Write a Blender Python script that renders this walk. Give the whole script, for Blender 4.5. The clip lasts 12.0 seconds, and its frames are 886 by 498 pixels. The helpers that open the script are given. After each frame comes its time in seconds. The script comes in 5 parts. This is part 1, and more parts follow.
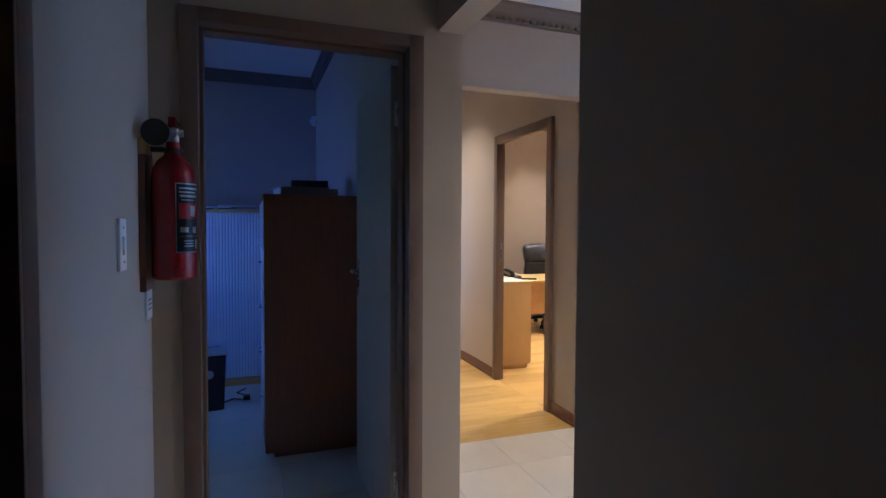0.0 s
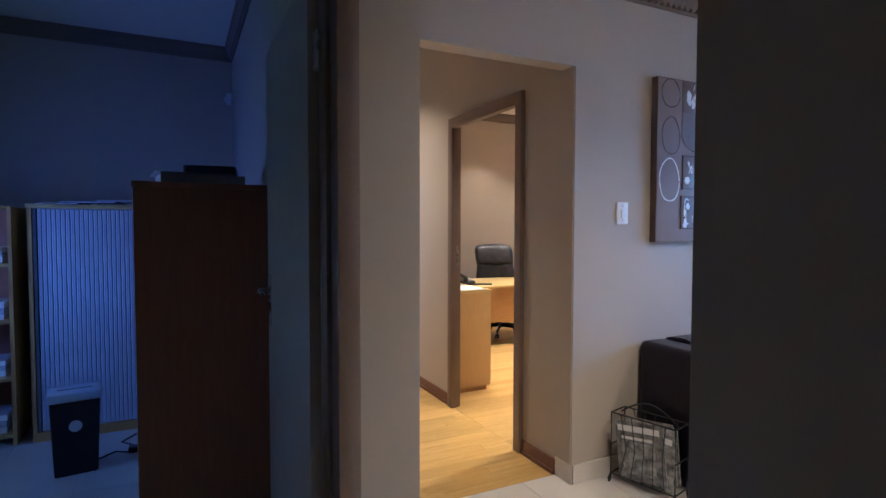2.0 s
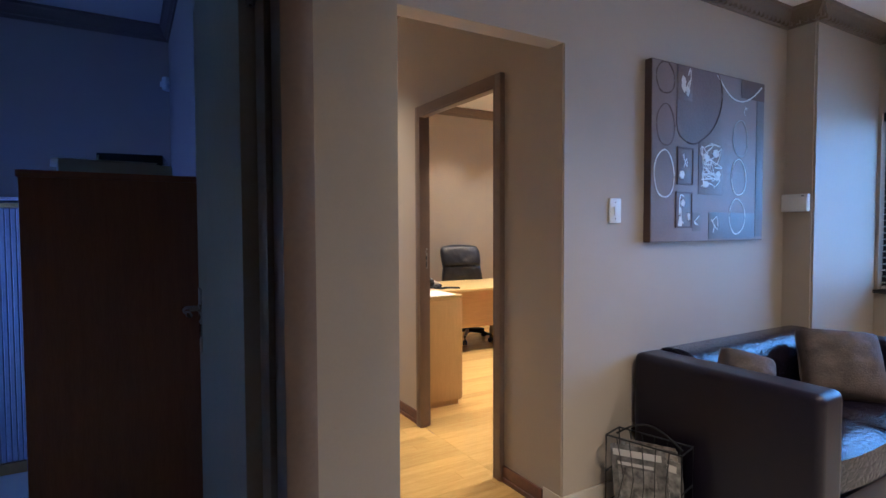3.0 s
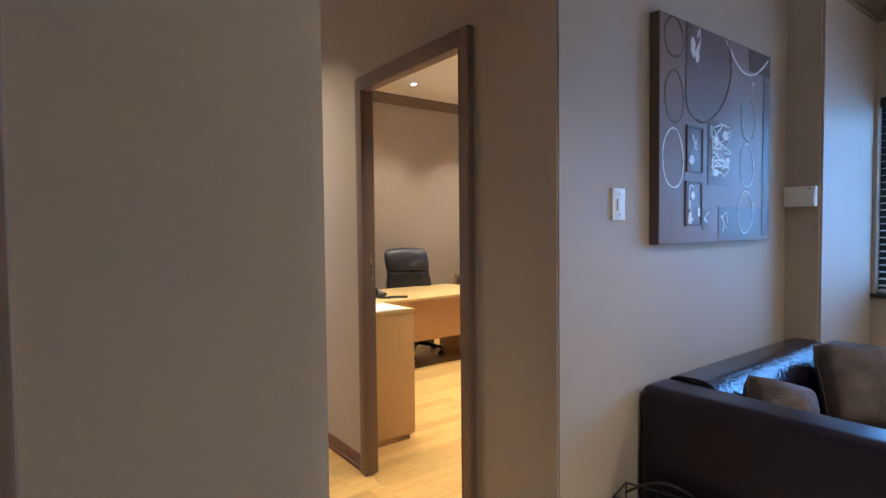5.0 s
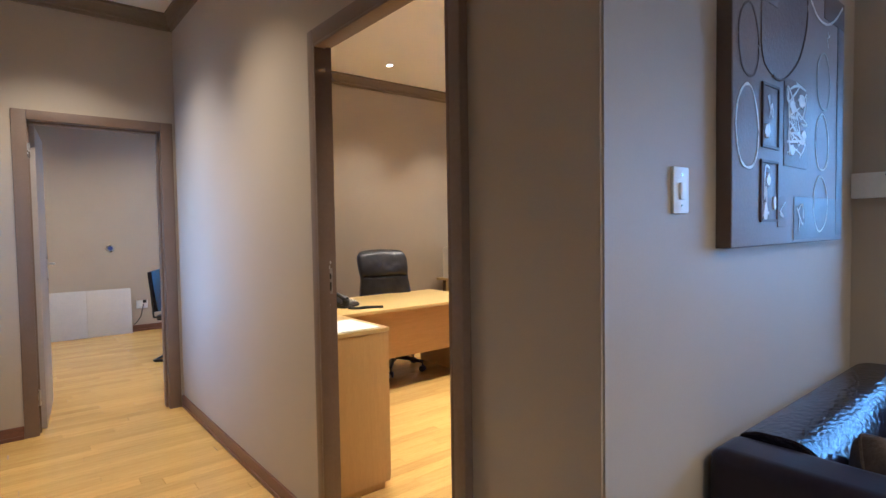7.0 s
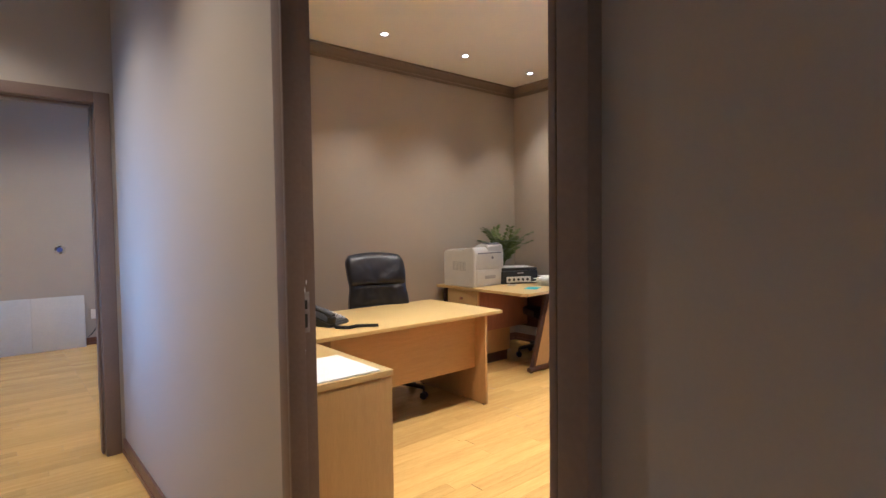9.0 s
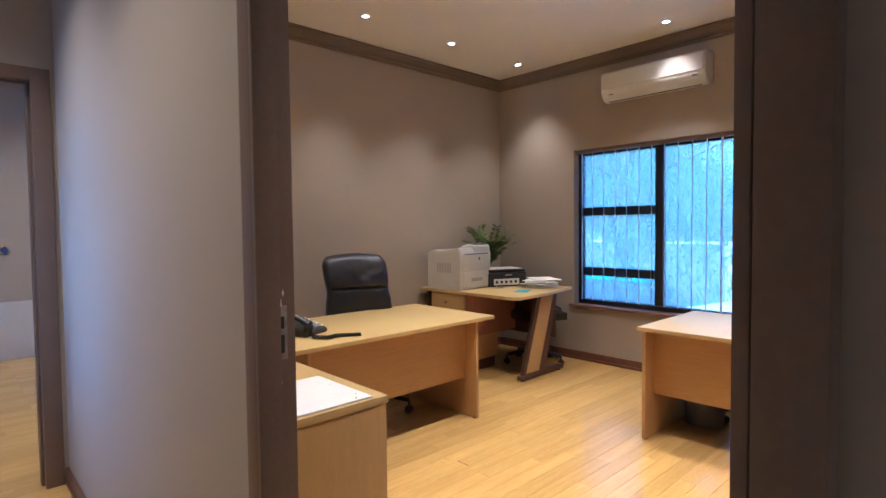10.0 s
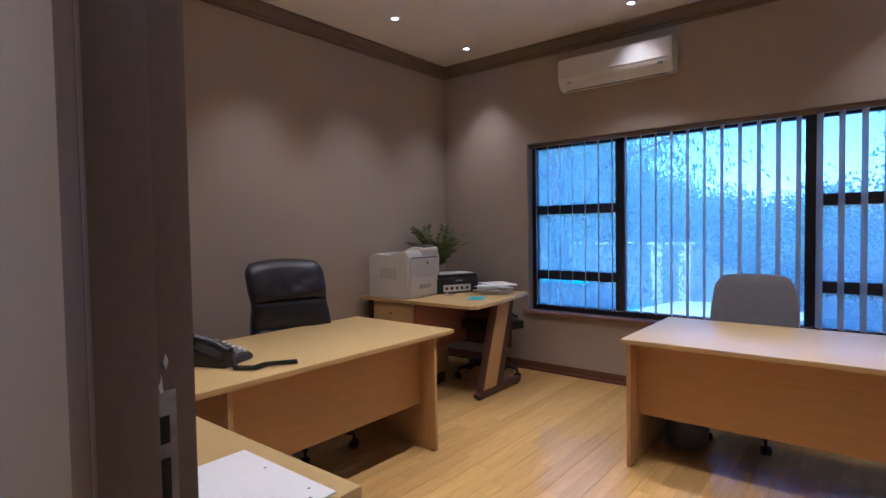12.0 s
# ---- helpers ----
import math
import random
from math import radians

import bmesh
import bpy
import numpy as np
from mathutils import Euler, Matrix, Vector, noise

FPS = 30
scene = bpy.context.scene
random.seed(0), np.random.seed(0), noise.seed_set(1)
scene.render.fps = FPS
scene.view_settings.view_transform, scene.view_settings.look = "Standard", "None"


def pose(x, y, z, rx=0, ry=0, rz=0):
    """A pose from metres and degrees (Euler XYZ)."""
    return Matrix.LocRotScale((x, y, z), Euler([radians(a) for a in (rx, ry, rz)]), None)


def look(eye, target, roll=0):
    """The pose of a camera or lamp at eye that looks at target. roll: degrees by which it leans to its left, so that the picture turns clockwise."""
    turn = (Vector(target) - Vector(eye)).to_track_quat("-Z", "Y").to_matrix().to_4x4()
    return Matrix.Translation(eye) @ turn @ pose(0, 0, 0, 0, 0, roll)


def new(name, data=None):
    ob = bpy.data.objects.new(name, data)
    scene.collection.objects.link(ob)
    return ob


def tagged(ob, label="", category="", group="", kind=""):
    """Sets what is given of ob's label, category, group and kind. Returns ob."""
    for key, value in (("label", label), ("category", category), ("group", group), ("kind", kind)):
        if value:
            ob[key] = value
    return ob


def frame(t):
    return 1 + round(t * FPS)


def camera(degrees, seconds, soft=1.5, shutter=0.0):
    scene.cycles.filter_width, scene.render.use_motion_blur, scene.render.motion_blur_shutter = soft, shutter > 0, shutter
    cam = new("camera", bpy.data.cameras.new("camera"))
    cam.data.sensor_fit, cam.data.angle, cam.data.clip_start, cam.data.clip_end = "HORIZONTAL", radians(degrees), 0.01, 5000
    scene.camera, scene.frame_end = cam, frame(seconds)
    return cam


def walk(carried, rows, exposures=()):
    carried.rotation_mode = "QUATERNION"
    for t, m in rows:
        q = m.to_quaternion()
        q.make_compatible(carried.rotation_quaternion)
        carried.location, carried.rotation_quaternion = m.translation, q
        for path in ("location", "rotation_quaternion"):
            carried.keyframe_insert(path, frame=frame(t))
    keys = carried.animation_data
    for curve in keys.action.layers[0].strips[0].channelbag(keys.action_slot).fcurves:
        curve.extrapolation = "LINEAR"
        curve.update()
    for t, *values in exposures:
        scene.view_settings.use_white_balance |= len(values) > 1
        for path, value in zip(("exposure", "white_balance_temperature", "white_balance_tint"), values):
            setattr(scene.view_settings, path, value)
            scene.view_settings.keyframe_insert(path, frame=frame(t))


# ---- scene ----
cam = camera(79.3, 12.0)
PATH = [
    (0, (0.147, 0.001, 1.328), (0.831, 1.879, 1.253), 0.3),
    (0.5, (0.211, 0.217, 1.323), (0.928, 2.083, 1.254), 0.3),
    (1, (0.261, 0.369, 1.324), (1.033, 2.213, 1.251), 0.2),
    (1.5, (0.336, 0.55, 1.329), (1.159, 2.371, 1.256), 0.2),
    (2, (0.397, 0.735, 1.336), (1.278, 2.529, 1.258), 0.1),
    (2.5, (0.464, 0.944, 1.329), (1.404, 2.708, 1.255), -0.0),
    (3, (0.516, 1.105, 1.337), (1.532, 2.826, 1.259), -0.2),
    (5, (0.814, 1.701, 1.333), (2.016, 3.297, 1.258), -0.6),
    (5.5, (0.902, 1.82, 1.331), (2.131, 3.396, 1.252), -0.7),
    (6, (1.016, 1.943, 1.339), (2.26, 3.507, 1.258), -0.8),
    (6.5, (1.118, 2.056, 1.339), (2.37, 3.613, 1.258), -0.8),
    (7, (1.202, 2.222, 1.331), (2.463, 3.773, 1.253), -0.9),
    (9, (1.608, 2.949, 1.335), (2.905, 4.469, 1.254), -0.7),
    (9.5, (1.68, 3.131, 1.336), (3.007, 4.624, 1.257), -0.7),
    (10, (1.749, 3.257, 1.321), (3.119, 4.712, 1.242), -0.6),
    (10.5, (1.825, 3.399, 1.328), (3.24, 4.809, 1.247), -0.7),
    (11, (1.889, 3.51, 1.328), (3.353, 4.871, 1.246), -0.6),
    (11.5, (1.963, 3.628, 1.307), (3.472, 4.938, 1.229), -0.8),
    (12, (2.033, 3.765, 1.305), (3.589, 5.019, 1.232), -0.9),
]
EXPOSURE = [(0, 3.42, 4330, 21), (3, 3.33, 4400, 21), (6, 3.3, 4500, 17), (9, 2.97, 4270, 20), (10.5, 2.52, 4120, 24), (12, 2.02, 4010, 27)]
walk(cam, [(t, look(eye, target, roll)) for t, eye, target, roll in PATH], EXPOSURE)


# ---- world ----
SUN = (64, 270)  # elevation, compass turn of the sun
world = bpy.data.worlds.new("overcast_sky")
scene.world = world
world.use_nodes = True
wn = world.node_tree
sky = wn.nodes.new("ShaderNodeTexSky")
sky.sky_type, sky.sun_disc = "NISHITA", False
sky.sun_elevation, sky.sun_rotation = radians(SUN[0]), radians(SUN[1])
wn.links.new(sky.outputs[0], wn.nodes["Background"].inputs[0])
wn.nodes["Background"].inputs[1].default_value = 0.15
sun_data = bpy.data.lights.new("sun", "SUN")
sun_data.energy, sun_data.angle, sun_data.color = 4.5, radians(12.0), (1, 0.97, 0.93)
sun = new("sun", sun_data)
sun.matrix_world = look((-14, 6, 29), (0, 4, 0))

WARM = (1.0, 0.722, 0.36)
DAY = (0.42, 0.68, 1.0)
DUSK = (0.22, 0.32, 1.0)


def area(name, m, w, h, watts, color, spread=180):
    """A daylight lamp that fills a window's opening."""
    d = bpy.data.lights.new(name, "AREA")
    d.shape, d.size, d.size_y, d.energy, d.color = "RECTANGLE", w, h, watts, color
    d.spread = radians(spread)
    ob = new(name, d)
    ob.matrix_world = m
    return ob


def spot(x, y, z, watts, cone=60):
    d = bpy.data.lights.new("downlight_lamp", "SPOT")
    d.energy, d.color, d.spot_size, d.spot_blend, d.shadow_soft_size = watts, WARM, radians(cone), 1.0, 0.035
    ob = new("downlight_lamp", d)
    ob.location = (x, y, z)
    return ob


area("window_light_reception", look((5.10, 1.78, 1.50), (2, 1.78, 0.9)), 1.9, 1.15, 3.0, (0.55, 0.77, 1.0))
area("window_light_store", look((-1.93, 3.7, 1.35), (-0.1, 4.75, 1.25)), 0.75, 0.55, 0.40, DUSK, 88)
area("window_light_far_room", look((4.6, 9.0, 1.5), (1, 8.6, 1.0)), 1.5, 1.2, 1.5, DAY)
area("window_light_hall", look((0.80, 6.2, 1.35), (2.2, 6.0, 1.1)), 0.56, 1.1, 0.5, DAY, 90)

OFFICE_LAMPS = [(px, py) for py in (6.65, 5.16, 3.62) for px in (2.95, 4.16, 5.07, 5.99)]
HALL_LAMPS = [(1.50, 4.85), (1.50, 5.95)]
RECEPTION_LAMPS = [(2.2, 1.35), (3.6, 1.0), (2.2, -0.6), (3.6, -0.8)]
FAR_LAMPS = [(1.2, 8.0), (2.6, 8.0), (1.2, 9.4), (2.6, 9.4)]
CEIL = 2.935
for px, py in OFFICE_LAMPS:
    spot(px, py, CEIL - 0.03, (8 if py < 6 else 12) if px > 5.5 else 14 if py > 6 else 30, 84)
for px, py in HALL_LAMPS:
    spot(px, py, CEIL - 0.03, 19, 108)
for px, py in FAR_LAMPS:
    spot(px, py, CEIL - 0.03, 11, 140)
for px, py in RECEPTION_LAMPS:
    spot(px, py, 2.63, 14 if py > 0 else 17, 130)


# ---- materials ----
def mat(name, c1, c2=None, rough=0.6, metal=0.0, scale=8.0, stretch=(1, 1, 1), bump=0.0, bscale=60.0, spec=0.5, fine=0.5, rvar=0.1, piece=0.0, coat=0.0):
    """Colour and gloss that vary at two scales; piece: how much each piece differs."""
    m = bpy.data.materials.new(name)
    m.use_nodes = True
    n, l = m.node_tree.nodes, m.node_tree.links
    p = n["Principled BSDF"]
    c2 = c2 or tuple(v * 0.85 for v in c1)
    tc, mp = n.new("ShaderNodeTexCoord"), n.new("ShaderNodeMapping")
    mp.inputs["Scale"].default_value = stretch
    l.new(tc.outputs["Object"], mp.inputs["Vector"])
    a, b = n.new("ShaderNodeTexNoise"), n.new("ShaderNodeTexNoise")
    a.inputs["Scale"].default_value, a.inputs["Detail"].default_value = scale, 5
    b.inputs["Scale"].default_value, b.inputs["Detail"].default_value = bscale, 3
    l.new(mp.outputs[0], a.inputs["Vector"])
    l.new(mp.outputs[0], b.inputs["Vector"])
    mixf = n.new("ShaderNodeMath")
    mixf.operation = "MULTIPLY_ADD"
    mixf.inputs[1].default_value = fine
    l.new(b.outputs["Fac"], mixf.inputs[0])
    half = n.new("ShaderNodeMath")
    half.operation = "MULTIPLY"
    half.inputs[1].default_value = 1.0 - fine
    l.new(a.outputs["Fac"], half.inputs[0])
    l.new(half.outputs[0], mixf.inputs[2])
    ramp = n.new("ShaderNodeValToRGB")
    ramp.color_ramp.elements[0].position, ramp.color_ramp.elements[1].position = 0.33, 0.67
    ramp.color_ramp.elements[0].color, ramp.color_ramp.elements[1].color = (*c2, 1), (*c1, 1)
    l.new(mixf.outputs[0], ramp.inputs[0])
    col = ramp.outputs[0]
    if piece:
        info, hsv, mr = n.new("ShaderNodeObjectInfo"), n.new("ShaderNodeHueSaturation"), n.new("ShaderNodeMapRange")
        geo, add, fr = n.new("ShaderNodeNewGeometry"), n.new("ShaderNodeMath"), n.new("ShaderNodeMath")
        add.operation, fr.operation = "ADD", "FRACT"
        l.new(info.outputs["Random"], add.inputs[0])
        l.new(geo.outputs["Random Per Island"], add.inputs[1])
        l.new(add.outputs[0], fr.inputs[0])
        mr.inputs["To Min"].default_value, mr.inputs["To Max"].default_value = 1 - piece, 1 + piece * 0.6
        l.new(fr.outputs[0], mr.inputs["Value"])
        l.new(mr.outputs[0], hsv.inputs["Value"])
        l.new(col, hsv.inputs["Color"])
        col = hsv.outputs[0]
        shift = n.new("ShaderNodeVectorMath")
        shift.operation = "MULTIPLY_ADD"
        shift.inputs[1].default_value = (37, 61, 17)
        comb = n.new("ShaderNodeCombineXYZ")
        for i in range(3):
            l.new(fr.outputs[0], comb.inputs[i])
        l.new(comb.outputs[0], shift.inputs[0])
        l.new(tc.outputs["Object"], shift.inputs[2])
        l.new(shift.outputs[0], mp.inputs["Vector"])
    l.new(col, p.inputs["Base Color"])
    rr = n.new("ShaderNodeMapRange")
    rr.inputs["To Min"].default_value, rr.inputs["To Max"].default_value = max(0.02, rough - rvar), min(1, rough + rvar)
    l.new(a.outputs["Fac"], rr.inputs["Value"])
    l.new(rr.outputs[0], p.inputs["Roughness"])
    p.inputs["Metallic"].default_value, p.inputs["Specular IOR Level"].default_value = metal, spec
    p.inputs["Coat Weight"].default_value = coat
    if bump:
        bp = n.new("ShaderNodeBump")
        bp.inputs["Strength"].default_value, bp.inputs["Distance"].default_value = bump, 0.004
        l.new(b.outputs["Fac"], bp.inputs["Height"])
        l.new(bp.outputs[0], p.inputs["Normal"])
    return m


def glow(name, color, strength):
    m = bpy.data.materials.new(name)
    m.use_nodes = True
    p = m.node_tree.nodes["Principled BSDF"]
    p.inputs["Base Color"].default_value = (*color, 1)
    p.inputs["Emission Color"].default_value, p.inputs["Emission Strength"].default_value = (*color, 1), strength
    return m


M_WALL = mat("taupe_wall_paint", (0.415, 0.355, 0.275), (0.39, 0.33, 0.255), 0.62, scale=2.5, bump=0.05, bscale=160, fine=0.3)
M_CEIL = mat("white_ceiling_paint", (0.84, 0.80, 0.75), (0.81, 0.77, 0.72), 0.8, scale=2, bump=0.05, bscale=120)
M_TRIM = mat("brown_frame_enamel", (0.18, 0.125, 0.09), (0.15, 0.103, 0.075), 0.42, scale=6, bump=0.08, bscale=90)
M_CORN = mat("taupe_cornice_paint", (0.20, 0.155, 0.115), (0.175, 0.135, 0.10), 0.6, scale=4, bump=0.06)
M_SKIRT = mat("red_brown_stained_wood", (0.17, 0.075, 0.045), (0.10, 0.045, 0.028), 0.35, scale=5, stretch=(1, 8, 8), bump=0.1)
M_PLANK = mat("oak_strip_floor", (0.60, 0.385, 0.10), (0.47, 0.28, 0.062), 0.19, scale=3, stretch=(0.8, 12, 12), bscale=22, bump=0.04, piece=0.14, rvar=0.07)
M_PLANKGAP = mat("dark_plank_gap", (0.30, 0.18, 0.07), (0.24, 0.14, 0.055), 0.6)
M_TILE = mat("cream_floor_tile", (0.62, 0.57, 0.48), (0.55, 0.50, 0.42), 0.32, scale=3, piece=0.04, fine=0.2)
M_GROUT = mat("grey_grout", (0.36, 0.33, 0.28), (0.30, 0.27, 0.23), 0.9, scale=20)
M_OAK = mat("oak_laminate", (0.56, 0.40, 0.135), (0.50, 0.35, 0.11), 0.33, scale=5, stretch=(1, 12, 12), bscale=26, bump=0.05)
# upright faces: darker, more orange copies of the oak, shade put into the colour
M_OAKV = mat("oak_laminate_upright_shaded", (0.50, 0.31, 0.09), (0.43, 0.26, 0.07), 0.42, scale=5, stretch=(12, 12, 1), bscale=26, bump=0.05)
M_OAKH = mat("oak_laminate_panel_shaded", (0.50, 0.31, 0.09), (0.43, 0.26, 0.07), 0.42, scale=5, stretch=(1, 12, 12), bscale=26, bump=0.05)
M_BROWNCAB = mat("brown_wood_veneer", (0.40, 0.18, 0.10), (0.31, 0.135, 0.075), 0.5, scale=4, stretch=(12, 12, 1), bscale=24, bump=0.05)
M_BLACKLEATHER = mat("black_leather", (0.014, 0.013, 0.022), (0.009, 0.009, 0.015), 0.4, scale=9, bump=0.22, bscale=70)
M_BLACKPLASTIC = mat("black_plastic", (0.018, 0.018, 0.019), (0.012, 0.012, 0.013), 0.4, scale=12, bump=0.05)
M_WHITEPLASTIC = mat("white_plastic", (0.74, 0.73, 0.69), (0.68, 0.67, 0.63), 0.4, scale=8)
M_PRINTER = mat("cream_printer_plastic", (0.66, 0.64, 0.58), (0.60, 0.58, 0.52), 0.5, scale=8, bump=0.04)
M_GREY = mat("grey_plastic", (0.16, 0.16, 0.17), (0.12, 0.12, 0.13), 0.45)
M_GREYFABRIC = mat("grey_chair_fabric", (0.20, 0.20, 0.215), (0.15, 0.15, 0.165), 0.9, scale=30, bump=0.4, bscale=240)
M_CHROME = mat("brushed_steel", (0.62, 0.60, 0.57), (0.52, 0.50, 0.47), 0.28, metal=1.0, scale=20)
M_BRASS = mat("worn_brass", (0.62, 0.45, 0.19), (0.5, 0.35, 0.14), 0.3, metal=1.0, scale=20)
M_PAPER = mat("white_paper", (0.80, 0.79, 0.76), (0.76, 0.75, 0.72), 0.8, scale=6)
M_CYAN = mat("cyan_card", (0.05, 0.45, 0.62), (0.04, 0.40, 0.56), 0.6)
M_RED = mat("red_enamel", (0.27, 0.014, 0.015), (0.22, 0.011, 0.012), 0.25, scale=5, coat=0.4)
M_LABELBLACK = mat("black_label", (0.012, 0.012, 0.013), None, 0.35)
M_LABELWHITE = mat("white_print", (0.7, 0.7, 0.68), None, 0.5)
M_LABELRED = mat("red_print", (0.5, 0.02, 0.02), None, 0.5)
M_WINFRAME = mat("black_window_aluminium", (0.02, 0.02, 0.022), (0.015, 0.015, 0.017), 0.45, scale=10)
M_SLAT = mat("cream_blind_fabric", (0.72, 0.69, 0.63), (0.66, 0.63, 0.57), 0.8, scale=20, bump=0.1, bscale=200)
M_TAMBOUR = mat("grey_tambour_plastic", (0.55, 0.56, 0.58), (0.48, 0.49, 0.51), 0.45, scale=6)
M_SILL = mat("brown_sill_tile", (0.26, 0.15, 0.10), (0.20, 0.11, 0.075), 0.35)
M_DARKWOOD = mat("dark_door_wood", (0.075, 0.038, 0.026), (0.05, 0.025, 0.018), 0.4, scale=4, stretch=(10, 10, 1), bscale=24, bump=0.06)
M_GLASS = bpy.data.materials.new("window_glass")
M_GLASS.use_nodes = True
_g = M_GLASS.node_tree.nodes["Principled BSDF"]
_g.inputs["Transmission Weight"].default_value, _g.inputs["Roughness"].default_value, _g.inputs["IOR"].default_value = 1.0, 0.0, 1.02
# cyan tint puts the blue cast of the daylight into the glass colour
_g.inputs["Base Color"].default_value = (0.72, 0.92, 1.0, 1)
# a translucent veil on the panes imitates glare haze over the view
_haze, _mix = M_GLASS.node_tree.nodes.new("ShaderNodeBsdfTranslucent"), M_GLASS.node_tree.nodes.new("ShaderNodeMixShader")
_haze.inputs["Color"].default_value, _mix.inputs[0].default_value = (0.80, 0.97, 1.0, 1), 0.25
M_GLASS.node_tree.links.new(_g.outputs[0], _mix.inputs[1])
M_GLASS.node_tree.links.new(_haze.outputs[0], _mix.inputs[2])
M_GLASS.node_tree.links.new(_mix.outputs[0], M_GLASS.node_tree.nodes["Material Output"].inputs[0])
M_LAMP = glow("lit_downlight", (1.0, 0.86, 0.66), 5)


def leafy(m, colour, amount=0.45):
    """Let light through thin leaves."""
    n, l = m.node_tree.nodes, m.node_tree.links
    tr, mx = n.new("ShaderNodeBsdfTranslucent"), n.new("ShaderNodeMixShader")
    tr.inputs["Color"].default_value, mx.inputs[0].default_value = (*colour, 1), amount
    l.new(n["Principled BSDF"].outputs[0], mx.inputs[1])
    l.new(tr.outputs[0], mx.inputs[2])
    l.new(mx.outputs[0], n["Material Output"].inputs[0])
    return m


# ---- mesh helpers ----
def merged(*bms):
    out = bmesh.new()
    for b in bms:
        me = bpy.data.meshes.new("t")
        b.to_mesh(me)
        out.from_mesh(me)
        bpy.data.meshes.remove(me)
        b.free()
    return out


def box(x0, y0, z0, x1, y1, z1, b=0.0, seg=2):
    """A block between two corners with rounded edges."""
    bm = bmesh.new()
    bmesh.ops.create_cube(bm, size=1)
    for v in bm.verts:
        v.co = Vector(((x0 + x1) / 2 + v.co.x * (x1 - x0), (y0 + y1) / 2 + v.co.y * (y1 - y0), (z0 + z1) / 2 + v.co.z * (z1 - z0)))
    if b:
        bmesh.ops.bevel(bm, geom=list(bm.edges), offset=b, segments=seg, profile=0.6, affect="EDGES")
    return bm


def rod(p0, p1, r0, r1=None, n=12, b=0.0):
    """A round bar from p0 to p1."""
    p0, p1 = Vector(p0), Vector(p1)
    r1 = r0 if r1 is None else r1
    bm = bmesh.new()
    d = p1 - p0
    bmesh.ops.create_cone(bm, cap_ends=True, segments=n, radius1=r0, radius2=r1, depth=d.length)
    if b:
        bmesh.ops.bevel(bm, geom=[e for e in bm.edges if abs(e.verts[0].co.z - e.verts[1].co.z) < 1e-6], offset=b, segments=2, affect="EDGES")
    bm.transform(Matrix.Translation((p0 + p1) / 2) @ d.to_track_quat("Z", "Y").to_matrix().to_4x4())
    return bm


def sweep(pts, r, n=8, closed=False, flat=1.0):
    """A tube of radius r (a number or one per point) along points."""
    bm = bmesh.new()
    pts = [Vector(p) for p in pts]
    rings, k = [], len(pts)
    for i, p in enumerate(pts):
        a = pts[(i - 1) % k] if closed or i else p
        c = pts[(i + 1) % k] if closed or i < k - 1 else p
        q = (c - a).normalized().to_track_quat("Z", "Y")
        rad = r[i] if isinstance(r, (list, tuple)) else r
        rings.append([bm.verts.new(p + q @ Vector((math.cos(t) * rad, math.sin(t) * rad * flat, 0))) for t in (2 * math.pi * j / n for j in range(n))])
    for i in range(k if closed else k - 1):
        a, c = rings[i], rings[(i + 1) % k]
        for j in range(n):
            bm.faces.new((a[j], a[(j + 1) % n], c[(j + 1) % n], c[j]))
    if not closed:
        bm.faces.new(rings[0][::-1]), bm.faces.new(rings[-1])
    bmesh.ops.recalc_face_normals(bm, faces=bm.faces)
    return bm


def prism(pts, m, depth, b=0.0):
    """A flat outline (x, y) pushed out along local z by depth, then moved by m."""
    bm = bmesh.new()
    f = bm.faces.new([bm.verts.new((x, y, 0)) for x, y in pts])
    g = bmesh.ops.extrude_face_region(bm, geom=[f])
    bmesh.ops.translate(bm, vec=(0, 0, depth), verts=[v for v in g["geom"] if isinstance(v, bmesh.types.BMVert)])
    bmesh.ops.recalc_face_normals(bm, faces=bm.faces)
    if b:
        bmesh.ops.bevel(bm, geom=list(bm.edges), offset=b, segments=2, affect="EDGES")
    bm.transform(m)
    return bm


def turned(profile, n=24):
    """A solid of revolution round z from (radius, height) pairs."""
    bm = bmesh.new()
    rings = [[bm.verts.new((r * math.cos(2 * math.pi * j / n), r * math.sin(2 * math.pi * j / n), z)) for j in range(n)] for r, z in profile]
    for a, c in zip(rings, rings[1:]):
        for j in range(n):
            bm.faces.new((a[j], a[(j + 1) % n], c[(j + 1) % n], c[j]))
    bm.faces.new(rings[0][::-1]), bm.faces.new(rings[-1])
    return bm


def cushion(w, d, h, puff=1.0, n=10, seed=1):
    """A soft block, w by d by h about the origin, with bulging faces."""
    bm = bmesh.new()
    bmesh.ops.create_cube(bm, size=2)
    bmesh.ops.subdivide_edges(bm, edges=list(bm.edges), cuts=n, use_grid_fill=True)
    for v in bm.verts:
        x, y, z = v.co
        e = ((1 - x * x) * (1 - y * y))
        k = noise.noise(Vector((x * 1.7 + seed, y * 1.7, z)))
        corner = 1 - 0.06 * (x * x * y * y)
        v.co = Vector((x * w / 2 * corner, y * d / 2 * corner, z * h / 2 * (1 - puff + puff * max(e, 0.0) ** 0.35 + 0.12 * k * puff)))
    return bm


